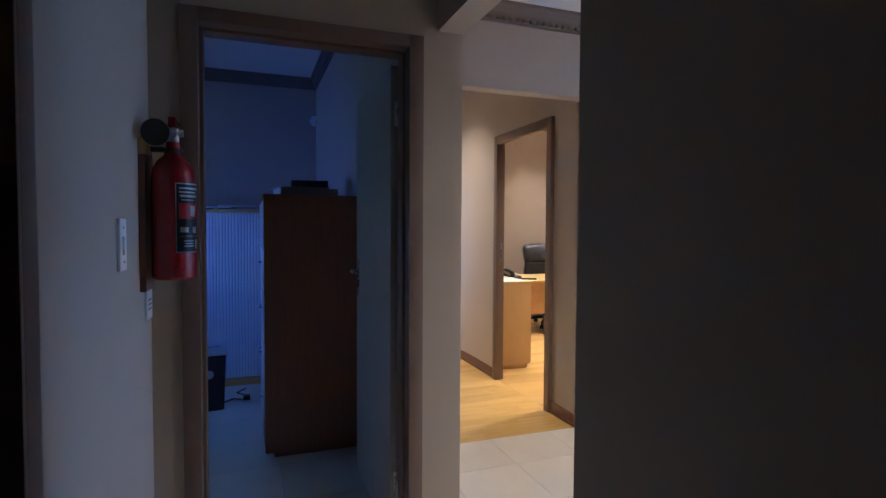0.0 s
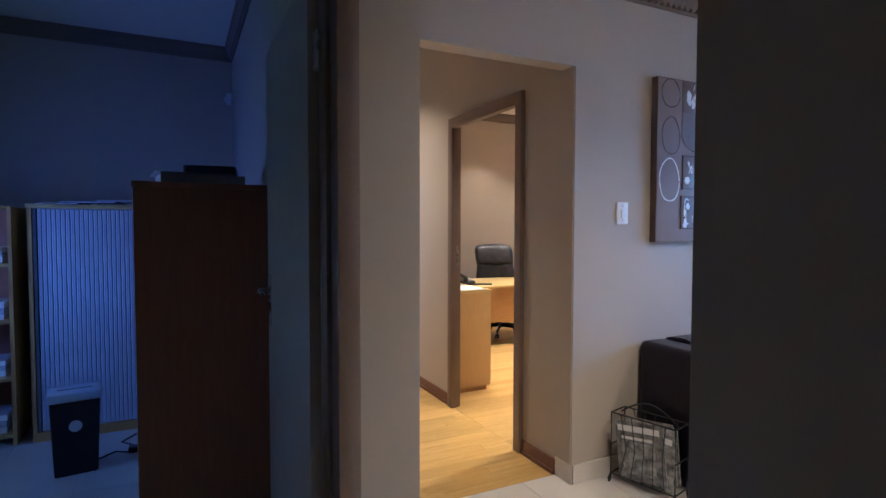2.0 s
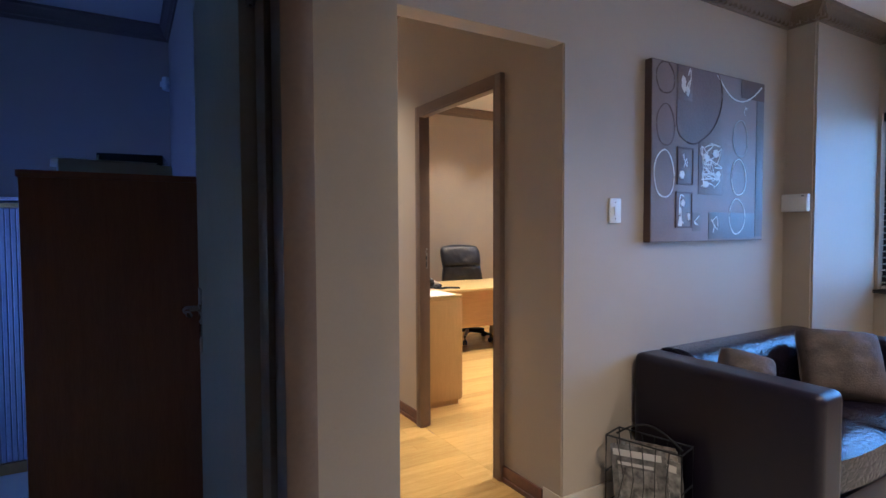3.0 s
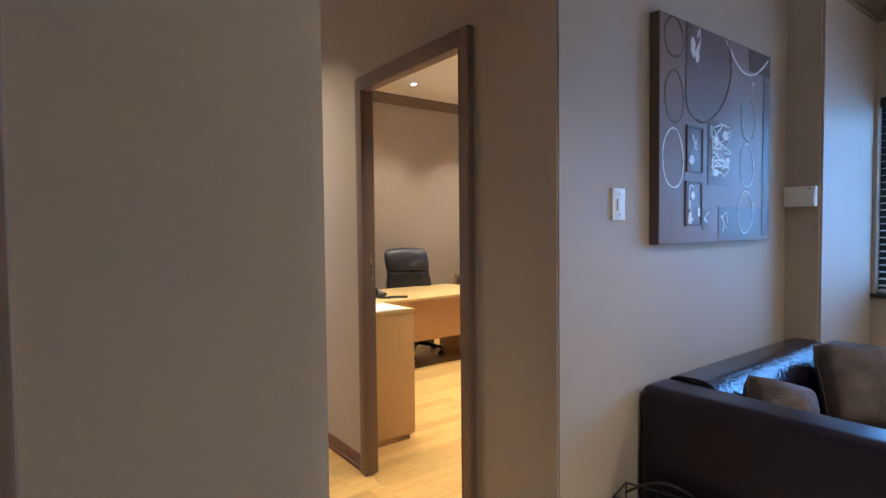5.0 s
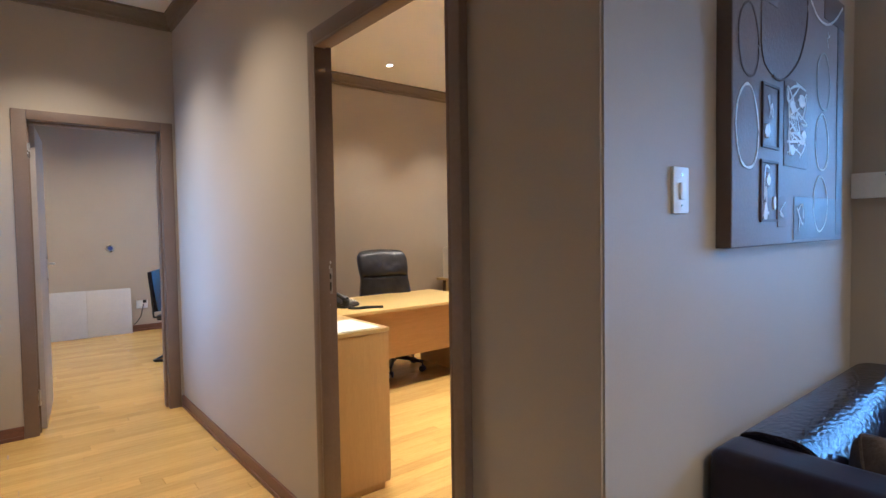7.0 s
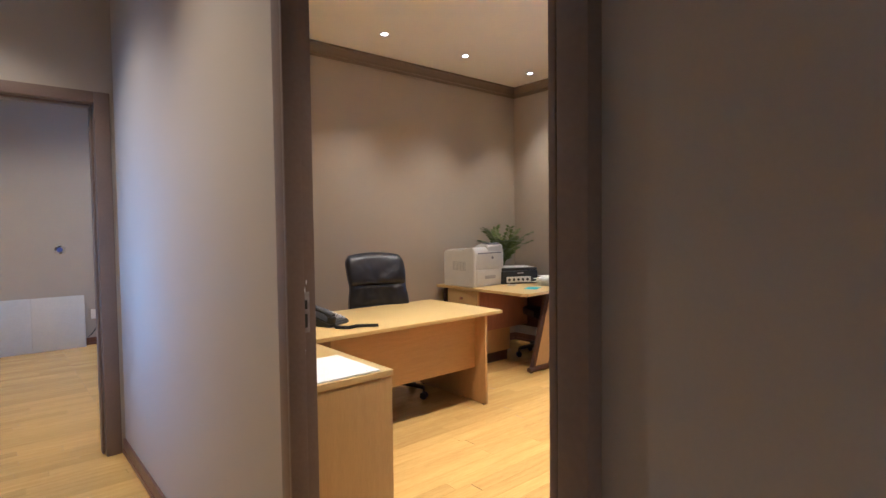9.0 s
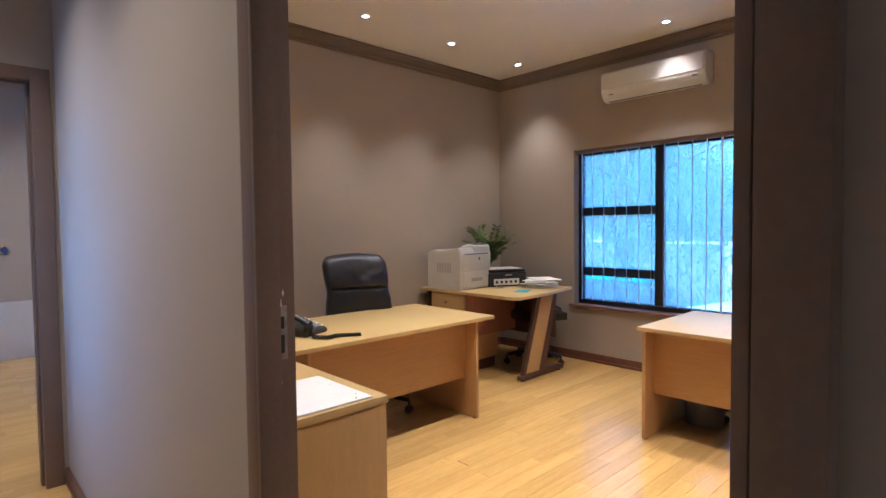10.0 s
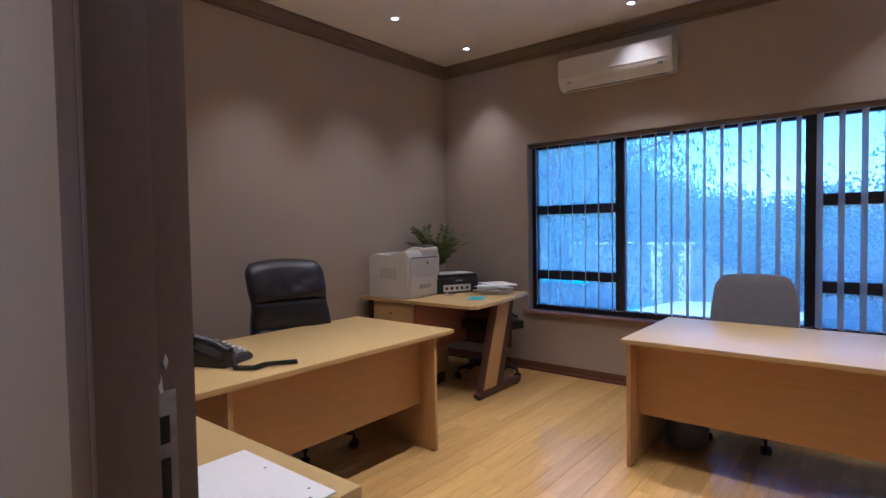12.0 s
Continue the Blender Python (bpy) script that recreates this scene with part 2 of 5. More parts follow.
def part(name, bm, material, parent=None, label="", smooth=True):
    """Link a bmesh as one mesh object, under a thing if one is given."""
    me = bpy.data.meshes.new(name)
    bmesh.ops.recalc_face_normals(bm, faces=bm.faces)
    bm.to_mesh(me)
    bm.free()
    me.materials.append(material)
    if smooth:
        me.shade_smooth()
        me.set_sharp_from_angle(angle=radians(35))
    ob = new(name, me)
    if parent:
        ob.parent = parent
    if label:
        ob["label"] = label
    return ob


def thing(name, m, label, category, group="", kind=""):
    ob = new(name)
    ob.matrix_world = m
    ob.empty_display_size = 0.1
    return tagged(ob, label, category, group, kind)


def struct(name, bm, material, label="", category="", smooth=False):
    return tagged(part(name, bm, material, smooth=smooth), label, category, kind="structure")


def writing(name, text, size, m, material, parent, depth=0.0006):
    cu = bpy.data.curves.new(name, "FONT")
    cu.body, cu.size, cu.extrude, cu.align_x = text, size, depth, "CENTER"
    tmp = new("tmp", cu)
    me = bpy.data.meshes.new_from_object(tmp.evaluated_get(bpy.context.evaluated_depsgraph_get()))
    bpy.data.objects.remove(tmp)
    me.materials.clear()
    me.materials.append(material)
    ob = new(name, me)
    ob.parent, ob.matrix_local = parent, m
    return ob


# ---- structure ----
TOP = 3.10


def wall_along(axis, a, b, u0, u1, z0, z1, holes=()):
    """A wall that runs along x or y from u0 to u1, thick from a to b, with holes (u0, u1, z0, z1)."""
    bms = []

    def add(p, q, lo, hi):
        if q - p > 1e-4 and hi - lo > 1e-4:
            bms.append(box(p, a, lo, q, b, hi) if axis == "x" else box(a, p, lo, b, q, hi))
    at = u0
    for h0, h1, lo, hi in sorted(holes):
        add(at, h0, z0, z1)
        add(h0, h1, z0, lo)
        add(h0, h1, hi, z1)
        at = h1
    add(at, u1, z0, z1)
    return merged(*bms)


def rounded(bm, spots, r=0.012):
    """Soften the upright plaster corners that stand at the given (x, y)."""
    es = [e for e in bm.edges if abs(e.verts[0].co.z - e.verts[1].co.z) > 0.3 and any((e.verts[0].co.xy - Vector(s)).length < 0.004 for s in spots)]
    bmesh.ops.bevel(bm, geom=es, offset=r, segments=8, affect="EDGES")
    return bm


W_STORE = struct("wall_store_front", rounded(wall_along("x", 2.04, 2.15, -0.165, 0.975, 0, TOP, [(-0.03, 0.762, 0, 2.06)]), [(0.975, 2.04)], 0.014), M_WALL, "taupe painted plaster wall with a doorway", "wall")
struct("wall_corridor_left", wall_along("y", -0.275, -0.165, -2.5, 2.15, 0, TOP, [(0.06, 0.93, 0, 2.05)]), M_WALL, "taupe painted corridor wall", "wall")
struct("wall_back", wall_along("x", -2.61, -2.5, -0.275, 5.2, 0, TOP), M_WALL, "plain taupe end wall", "wall")
struct("wall_partition", rounded(wall_along("y", 0.935, 1.045, -2.5, 1.177, 0, TOP), [(0.935, 1.177), (1.045, 1.177)]), M_WALL, "dim taupe partition wall with a free end", "wall")
struct("beam", wall_along("y", 0.863, 0.973, 1.177, 2.04, 2.115, TOP), M_WALL, "taupe painted ceiling beam", "beam")
struct("wall_hall_left", wall_along("y", 0.82, 0.973, 2.15, 6.63, 0, TOP, [(5.9, 6.5, 0.75, 1.95)]), M_WALL, "taupe wall between store and hall", "wall")
struct("wall_reception_north", merged(rounded(wall_along("x", 2.905, 3.005, 2.206, 6.35, 0, 2.16), [(2.206, 2.905)], 0.006), wall_along("x", 2.905, 3.005, 0.973, 6.35, 2.16, TOP)), M_WALL, "taupe reception wall with a wide opening", "wall")
struct("pillar", rounded(wall_along("x", 2.735, 2.905, 4.05, 4.88, 0, TOP), [(4.05, 2.735)], 0.012), M_WALL, "taupe plastered wall pillar", "pillar")
struct("wall_hall_right", wall_along("y", 2.206, 2.262, 3.005, 7.31, 0, TOP, [(3.372, 4.245, 0, 2.105)]), M_WALL, "taupe hall wall with the office doorway", "wall")
struct("wall_hall_end", wall_along("x", 6.63, 6.74, 0.82, 2.206, 0, TOP, [(1.275, 2.14, 0, 2.11)]), M_WALL, "taupe hall end wall with a doorway", "wall")
struct("wall_office_back", wall_along("x", 7.2, 7.31, 2.262, 6.35, 0, TOP), M_WALL, "plain taupe office wall", "wall")
struct("wall_office_window", wall_along("y", 6.35, 6.57, 2.91, 7.31, 0, TOP, [(3.28, 6.24, 0.55, 2.07)]), M_WALL, "taupe office wall with a wide window", "wall")
struct("wall_reception_window", wall_along("y", 4.88, 5.08, -2.5, 2.905, 0, TOP, [(0.8, 2.715, 0.91, 2.10)]), M_WALL, "taupe reception wall with a window", "wall")
struct("wall_store_left", wall_along("y", -2.0, -1.9, 2.15, 5.86, 0, TOP, [(3.3, 4.1, 1.05, 1.65)]), M_WALL, "store wall with a window opening", "wall")
struct("wall_store_back", wall_along("x", 5.75, 5.86, -1.9, 0.82, 0, TOP), M_WALL, "plain store wall", "wall")
struct("wall_store_side", wall_along("x", 2.04, 2.15, -2.0, -0.275, 0, TOP), M_WALL, "plain store wall", "wall")
struct("wall_far_room_end", wall_along("x", 10.45, 10.56, -1.0, 4.7, 0, TOP), M_WALL, "plain taupe end wall", "wall")
struct("wall_far_room_left", wall_along("y", -1.11, -1.0, 6.63, 10.56, 0, TOP), M_WALL, "plain taupe wall", "wall")
struct("wall_far_room_front", wall_along("x", 6.63, 6.74, -1.0, 0.82, 0, TOP), M_WALL, "plain taupe wall", "wall")
struct("wall_far_room_right", wall_along("y", 4.5, 4.6, 7.31, 10.45, 0, TOP, [(8.2, 9.8, 0.9, 2.1)]), M_WALL, "taupe wall with a window opening", "wall")

struct("ceiling_reception", merged(box(-0.275, -2.61, 2.66, 5.2, 2.0395, 2.72), box(0.974, 2.0395, 2.66, 5.2, 2.9045, 2.72)), M_CEIL, "white reception ceiling", "ceiling")
struct("ceiling_hall", box(0.974, 3.006, CEIL, 2.2055, 6.6295, CEIL + 0.06), M_CEIL, "white hall ceiling", "ceiling")
struct("ceiling_office", box(2.263, 3.006, CEIL, 6.3495, 7.1995, CEIL + 0.06), M_CEIL, "white office ceiling", "ceiling")
struct("ceiling_store", box(-1.8995, 2.151, CEIL - 0.06, 0.8195, 5.7495, CEIL), M_CEIL, "white store ceiling", "ceiling")
struct("ceiling_far_room", merged(box(-0.9995, 6.741, CEIL, 2.204, 10.4495, CEIL + 0.06), box(2.204, 7.311, CEIL, 4.4995, 10.4495, CEIL + 0.06)), M_CEIL, "white ceiling", "ceiling")
# unseen west eave, added to keep the sun out of the store window
struct("roof", box(-3.4, -2.61, TOP, 6.57, 10.56, TOP + 0.12), M_CEIL, "flat roof slab with an unseen eave added to block sun", "roof")


def cornice(name, runs, top, h=0.112, d=0.06, dentil=False):
    """Moulded cove where ceiling meets wall; runs: (x0, y0, x1, y1, inward x, inward y)."""
    bms = []
    prof = [(0, 0), (0, -h), (0.012, -h), (0.014, -h + 0.022), (0.03, -h + 0.028), (0.034, -h + 0.05), (d * 0.78, -0.03), (d - 0.006, -0.022), (d, -0.02), (d, 0)]
    for x0, y0, x1, y1, nx, ny in runs:
        along = Vector((x1 - x0, y1 - y0, 0))
        length = along.length
        along.normalize()
        m = Matrix(((nx, 0, along.x, x0), (ny, 0, along.y, y0), (0, 1, 0, top), (0, 0, 0, 1)))
        bms.append(prism(prof, m, length))
        if dentil:
            k = int(length / 0.045)
            for i in range(k):
                c = Vector((x0, y0, 0)) + along * (i + 0.5) * 0.045
                q = c + Vector((nx, ny, 0)) * 0.034
                lo = Vector((min(c.x, q.x), min(c.y, q.y))) - Vector((abs(along.x), abs(along.y))) * 0.012
                hi = Vector((max(c.x, q.x), max(c.y, q.y))) + Vector((abs(along.x), abs(along.y))) * 0.012
                bms.append(box(lo.x, lo.y, top - h + 0.012, hi.x, hi.y, top - h + 0.038))
    return struct(name, merged(*bms), M_CORN, "taupe moulded ceiling cornice", "cornice")


e = 0.0006
cornice("cornice_office", [(2.262, 7.2 - e, 6.35, 7.2 - e, 0, -1), (6.35 - e, 3.005, 6.35 - e, 7.2, -1, 0), (2.262, 3.005 + e, 6.35, 3.005 + e, 0, 1), (2.262 + e, 3.005, 2.262 + e, 7.2, 1, 0)], CEIL - e)
cornice("cornice_hall", [(0.973, 6.63 - e, 2.206, 6.63 - e, 0, -1), (2.206 - e, 3.005, 2.206 - e, 6.63, -1, 0), (0.973 + e, 3.005, 0.973 + e, 6.63, 1, 0)], CEIL - e)
cornice("cornice_store", [(-1.9, 5.75 - e, 0.82, 5.75 - e, 0, -1), (0.82 - e, 2.15, 0.82 - e, 5.75, -1, 0), (-1.9 + e, 2.15, -1.9 + e, 5.75, 1, 0)], CEIL - 0.06 - e)
cornice("cornice_reception", [(0.973, 2.905 - e, 4.05, 2.905 - e, 0, -1), (4.05 - e, 2.735 - 0.06, 4.05 - e, 2.905, -1, 0), (4.05 - 0.06, 2.735 - e, 4.88, 2.735 - e, 0, -1), (4.88 - e, -2.5, 4.88 - e, 2.735, -1, 0)], 2.66 - e, dentil=True)


def skirting(name, runs, h, t, material, label):
    """Skirting boards with a rounded top; runs: (x0, y0, x1, y1, inward x, inward y)."""
    bms = []
    for x0, y0, x1, y1, nx, ny in runs:
        bms.append(box(min(x0, x1, x0 + nx * t, x1 + nx * t), min(y0, y1, y0 + ny * t, y1 + ny * t), 0.0, max(x0, x1, x0 + nx * t, x1 + nx * t), max(y0, y1, y0 + ny * t, y1 + ny * t), h, 0.004))
        bms.append(box(min(x0, x1, x0 + nx * t * 1.5, x1 + nx * t * 1.5), min(y0, y1, y0 + ny * t * 1.5, y1 + ny * t * 1.5), 0.0, max(x0, x1, x0 + nx * t * 1.5, x1 + nx * t * 1.5), max(y0, y1, y0 + ny * t * 1.5, y1 + ny * t * 1.5), h * 0.3, 0.005))
    return struct(name, merged(*bms), material, label, "skirting board", smooth=True)


skirting("baseboard_hall", [(2.206, 3.03, 2.206, 3.337, -1, 0), (2.206, 4.281, 2.206, 6.63, -1, 0), (0.973, 6.63, 1.24, 6.63, 0, -1), (0.973, 3.03, 0.973, 6.63, 1, 0)], 0.085, 0.014, M_SKIRT, "red-brown stained wooden skirting board")
skirting("baseboard_office", [(2.28, 7.2, 6.35, 7.2, 0, -1), (6.35, 3.005, 6.35, 7.2, -1, 0), (2.28, 3.005, 6.35, 3.005, 0, 1), (2.262, 4.3, 2.262, 7.2, 1, 0)], 0.085, 0.014, M_SKIRT, "red-brown stained wooden skirting board")
skirting("baseboard_far_room", [(-1.0, 10.45, 4.5, 10.45, 0, -1)], 0.085, 0.014, M_SKIRT, "red-brown stained wooden skirting board")

# tiled skirting of the reception
for i in range(5):
    x0 = 2.213 + i * 0.45
    struct("baseboard_tile", box(x0 + 0.001, 2.892, 0, min(x0 + 0.448, 4.049), 2.9048, 0.1, 0.002), M_TILE, "cream ceramic skirting tile", "skirting tile")
struct("baseboard_tile", box(2.2, 2.892, 0, 2.2055, 3.028, 0.1, 0.002), M_TILE, "cream ceramic skirting tile", "skirting tile")

# sub-floors: grout under the tiles, dark gaps under the planks
struct("floor_tile_bed", merged(box(-0.275, -2.61, -0.1, 5.2, 2.04, -0.003), box(0.973, 2.04, -0.1, 5.2, 3.03, -0.003), box(-2.0, 2.04, -0.1, 0.9, 5.86, -0.003)), M_GROUT, "grey grout bed of a tiled floor", "floor")
struct("floor_plank_bed", merged(box(0.973, 3.03, -0.1, 6.4, 7.31, -0.003), box(-1.1, 6.63, -0.1, 0.973, 10.56, -0.003), box(0.973, 7.31, -0.1, 4.6, 10.56, -0.003)), M_PLANKGAP, "dark bed of a plank floor", "floor")


def door_frame(name, m, w, h, t, out_w, out_h, side, label, lip=0.012, back=0.012):
    """Pressed steel door frame: local x across, y through the wall from 0 to t; side > 0: the stop is on the near side."""
    fr = thing(name, m, label, "door frame", kind="structure")
    lo, hi = (-lip, t * 0.35) if side > 0 else (t * 0.45, t + back)
    for s in (-1, 1):
        inner, outer = s * w / 2, s * out_w / 2
        j = merged(box(min(inner, outer), -lip, 0, max(inner, outer), t + back, out_h, 0.004), box(min(inner, inner - s * 0.013), lo, 0, max(inner, inner - s * 0.013), hi, h, 0.003))
        part("jamb", j, M_TRIM, fr)
    part("head", merged(box(-w / 2, -lip, h, w / 2, t + back, out_h, 0.004), box(-w / 2 + 0.014, lo, h - 0.013, w / 2 - 0.014, hi, h, 0.003)), M_TRIM, fr)
    return fr


def hinge(z, x, y, parent, sy=1):
    return part("hinge", merged(rod((x, y, z - 0.05), (x, y, z + 0.05), 0.008, b=0.002), box(x - 0.004, min(y, y + sy * 0.035), z - 0.05, x, max(y, y + sy * 0.035), z + 0.05, 0.001), box(x - 0.006, y - 0.004, z - 0.002, x + 0.006, y + 0.009, z + 0.002)), M_CHROME, parent, "steel butt hinge")


def leaf(name, m, w, h, material, label, handle_mat=None, hz=1.10):
    """A door leaf, hinge edge at the origin, running along local +x, 40 mm thick along y."""
    d = thing(name, m, label, "door", kind="structure")
    part("door_leaf", box(0, -0.02, 0.008, w, 0.02, h, 0.003), material, d)
    if handle_mat:
        for s in (-1, 1):
            hx = w - 0.06
            part("door_handle", merged(box(hx - 0.02, s * 0.02 if s > 0 else -0.026, hz - 0.13, hx + 0.02, 0.026 if s > 0 else -0.02, hz + 0.06, 0.002), rod((hx, s * 0.02, hz), (hx, s * 0.07, hz), 0.009), sweep([(hx, s * 0.066, hz), (hx - 0.05, s * 0.066, hz + 0.002), (hx - 0.12, s * 0.062, hz - 0.002)], [0.009, 0.0085, 0.007])), handle_mat, d, "lever door handle")
    return d


# store door: open into the store
f1 = door_frame("door_frame_1", pose(0.366, 2.04, 0), 0.756, 2.036, 0.11, 0.872, 2.085, -1, "brown painted steel door frame")
d1 = leaf("door_1", pose(0.722, 2.165, 0, 0, 0, 90), 0.74, 2.0, mat("taupe_door_enamel", (0.34, 0.30, 0.25), (0.30, 0.265, 0.22), 0.45, scale=5), "taupe painted flush door standing open", M_CHROME)
for hz in (0.25, 1.80):
    hinge(hz, 0.358, 0.118, f1, -1)
# office door: hinged at the near jamb and open into the office
f2 = door_frame("door_frame_2", Matrix.Translation((2.206, 3.8085, 0)) @ Matrix(((0, 1, 0, 0), (-1, 0, 0, 0), (0, 0, 1, 0), (0, 0, 0, 1))), 0.845, 2.075, 0.05, 0.943, 2.135, 2, "brown painted steel door frame with chipped paint", 0.03, 0.004)
M_STRIKE = mat("worn_strike_metal", (0.30, 0.27, 0.24), (0.2, 0.17, 0.15), 0.5, scale=60)
for z0, z1 in ((1.079, 1.115), (1.127, 1.151)):
    part("keep", box(-0.4228, 0.012, z0, -0.4216, 0.030, z1, 0.0005), M_BLACKPLASTIC, f2, "dark latch hole")
part("strike_plate", merged(box(-0.4226, 0.006, 1.066, -0.4219, 0.036, 1.172, 0.0003)), M_STRIKE, f2, "worn grey strike plate")
_r = random.Random(4)
for i in range(9):
    cz, cy = 1.1 + _r.uniform(-0.13, 0.12), _r.uniform(-0.004, 0.052)
    a = [(cy + math.cos(t) * 0.002 * _r.uniform(0.4, 1.2), cz + math.sin(t) * 0.008 * _r.uniform(0.4, 1.3)) for t in (k * math.pi / 4 for k in range(8))]
    part("paint_chip", prism(a, Matrix(((0, 0, 1, -0.4225), (1, 0, 0, 0), (0, 1, 0, 0), (0, 0, 0, 1))), 0.0008), M_WHITEPLASTIC, f2, "chipped pale paint")
d2 = leaf("door_2", pose(2.30, 3.418, 0, 0, 0, 8.0), 0.80, 2.06, M_DARKWOOD, "dark brown wooden door standing open", M_BRASS, 1.17)
# hall end door: hinged at its left and open into the far room
f3 = door_frame("door_frame_3", pose(1.7125, 6.63, 0), 0.785, 2.078, 0.11, 0.945, 2.142, -1, "brown painted steel door frame")
d3 = leaf("door_3", pose(1.345, 6.75, 0, 0, 0, 84.5), 0.76, 2.06, mat("grey_door_enamel", (0.42, 0.38, 0.36), (0.38, 0.34, 0.32), 0.4, scale=5), "grey painted flush door standing open", M_CHROME)
for hz in (0.25, 1.88):
    hinge(hz, -0.386, -0.005, f3)
# corridor door: closed
f4 = door_frame("door_frame_4", Matrix.Translation((-0.165, 0.495, 0)) @ Matrix(((0, -1, 0, 0), (1, 0, 0, 0), (0, 0, 1, 0), (0, 0, 0, 1))), 0.84, 2.03, 0.11, 0.96, 2.09, 1, "dark brown door frame")
d4 = leaf("door_4", pose(-0.24, 0.08, 0, 0, 0, 90), 0.83, 2.02, M_DARKWOOD, "dark brown wooden door, closed", M_CHROME)


# ---- reception and corridor ----
M_CANVAS = mat("brown_canvas_paint", (0.245, 0.195, 0.18), (0.18, 0.14, 0.13), 0.5, scale=3.5, bump=0.2, bscale=90, fine=0.25)
M_CANVASDARK = mat("dark_brown_canvas_paint", (0.175, 0.13, 0.12), (0.13, 0.095, 0.087), 0.48, scale=4, bump=0.3, bscale=90)
M_CANVASEDGE = mat("dark_canvas_edge", (0.10, 0.065, 0.052), None, 0.6)
M_CHALK = mat("pale_paint_line", (0.82, 0.82, 0.80), (0.6, 0.6, 0.58), 0.5, scale=20)
M_TAN = mat("brown_patchwork_fabric", (0.095, 0.07, 0.06), (0.03, 0.021, 0.018), 0.75, scale=11, bump=0.6, bscale=120, fine=0.3)


def curve_through(ctrl, steps=6, closed=False):
    """Smooth points through a few control points."""
    c, out, k = [Vector(p) for p in ctrl], [], len(ctrl)
    for i in range(k if closed else k - 1):
        p = [c[(i + d) % k] if closed else c[max(0, min(k - 1, i + d))] for d in (-1, 0, 1, 2)]
        for j in range(steps):
            t = j / steps
            out.append(0.5 * (2 * p[1] + (p[2] - p[0]) * t + (2 * p[0] - 5 * p[1] + 4 * p[2] - p[3]) * t * t + (3 * p[1] - 3 * p[2] + p[3] - p[0]) * t ** 3))
    return out if closed else out + [c[-1]]


def picture():
    """Canvas in low relief; local x along it, z up, front at y = 0 facing -y."""
    W, H = 0.99, 0.905
    pic = thing("picture", pose(2.745, 2.862, 1.262), "large brown abstract canvas with rings and pale scribbles", "picture")
    part("canvas", box(0.003, 0, 0.003, W - 0.003, 0.034, H - 0.003, 0.003), M_CANVAS, pic)
    part("edge", merged(box(0, 0.002, 0, 0.0028, 0.042, H), box(W - 0.0028, 0.002, 0, W, 0.042, H), box(0, 0.002, 0, W, 0.042, 0.0028), box(0, 0.002, H - 0.0028, W, 0.042, H)), M_CANVASEDGE, pic, "dark canvas edge")
    up = Matrix(((1, 0, 0, 0), (0, 0, -1, 0), (0, 1, 0, 0), (0, 0, 0, 1)))
    face = lambda pts, d: prism([(a, b) for a, b in pts], up, d)

    def flat(bm, y):
        bm.transform(Matrix.Translation((0, y, 0)) @ Matrix.Diagonal((1, 0.22, 1, 1)))
        return bm
    edge = curve_through([(0.19, 0.60, 0), (0.22, 0.54, 0), (0.32, 0.511, 0), (0.41, 0.541, 0), (0.505, 0.615, 0), (0.565, 0.73, 0), (0.565, 0.84, 0), (0.525, H - 0.005, 0)], 5)
    part("disc", face([(p.x, p.y) for p in edge] + [(0.19, H - 0.005)], 0.003), M_CANVASDARK, pic, "dark brown painted disc")
    part("disc_rim", sweep([(p.x, -0.002, p.y) for p in edge[8:]], 0.0045, 6), M_CANVASEDGE, pic)
    for a, b, c, d, m in ((0.197, 0.295, 0.327, 0.487, M_CANVASDARK), (0.19, 0.072, 0.322, 0.258, M_CANVASDARK), (0.197, 0.725, 0.312, 0.90, M_CANVASDARK), (0.755, 0.80, 0.985, 0.90, M_CANVASEDGE), (0.91, 0.02, 0.984, 0.80, M_CANVASBLUE), (0.47, 0.012, 0.906, 0.155, M_CANVASBLUE), (0.33, 0.055, 0.40, 0.15, M_CANVASDARK), (0.375, 0.25, 0.585, 0.53, M_CANVASDARK)):
        part("panel", box(a, -0.0042 if b > 0.7 and a < 0.3 else -0.002, b, c, 0.001, d, 0.001), m, pic, "painted panel")
    for a, b, c, d in ((0.197, 0.295, 0.327, 0.487), (0.19, 0.072, 0.322, 0.258)):
        part("panel_rim", merged(box(a, -0.006, b, c, 0, b + 0.008), box(a, -0.006, d - 0.008, c, 0, d), box(a, -0.006, b + 0.008, a + 0.006, 0, d - 0.008), box(c - 0.006, -0.006, b + 0.008, c, 0, d - 0.008)), M_CANVASEDGE, pic)
    for cx, cz, rx, rz, m in ((0.10, 0.822, 0.07, 0.078, M_CANVASEDGE), (0.105, 0.588, 0.07, 0.103, M_CANVASEDGE), (0.098, 0.342, 0.078, 0.118, M_CHALK), (0.752, 0.57, 0.072, 0.10, M_CHALKDIM), (0.742, 0.352, 0.07, 0.10, M_CHALK), (0.732, 0.134, 0.073, 0.098, M_CHALK)):
        rr = random.Random(int(cx * 997 + cz * 131))
        ph = rr.uniform(0, 6)
        pts = [(cx + rx * math.cos(t) * (1 + 0.05 * math.sin(2 * t + ph)), -0.002, min(H - 0.006, cz + rz * math.sin(t) * (1 + 0.04 * math.sin(3 * t + ph)))) for t in np.linspace(0, 2 * math.pi, 49)[:-1]]
        rad = [0.0042 * (1 + 0.6 * noise.noise(Vector((k * 0.35, cx * 9, cz * 9)))) for k in range(48)]
        part("ring", flat(sweep(pts, rad, 6, closed=True), -0.0014), m, pic, "painted ring")
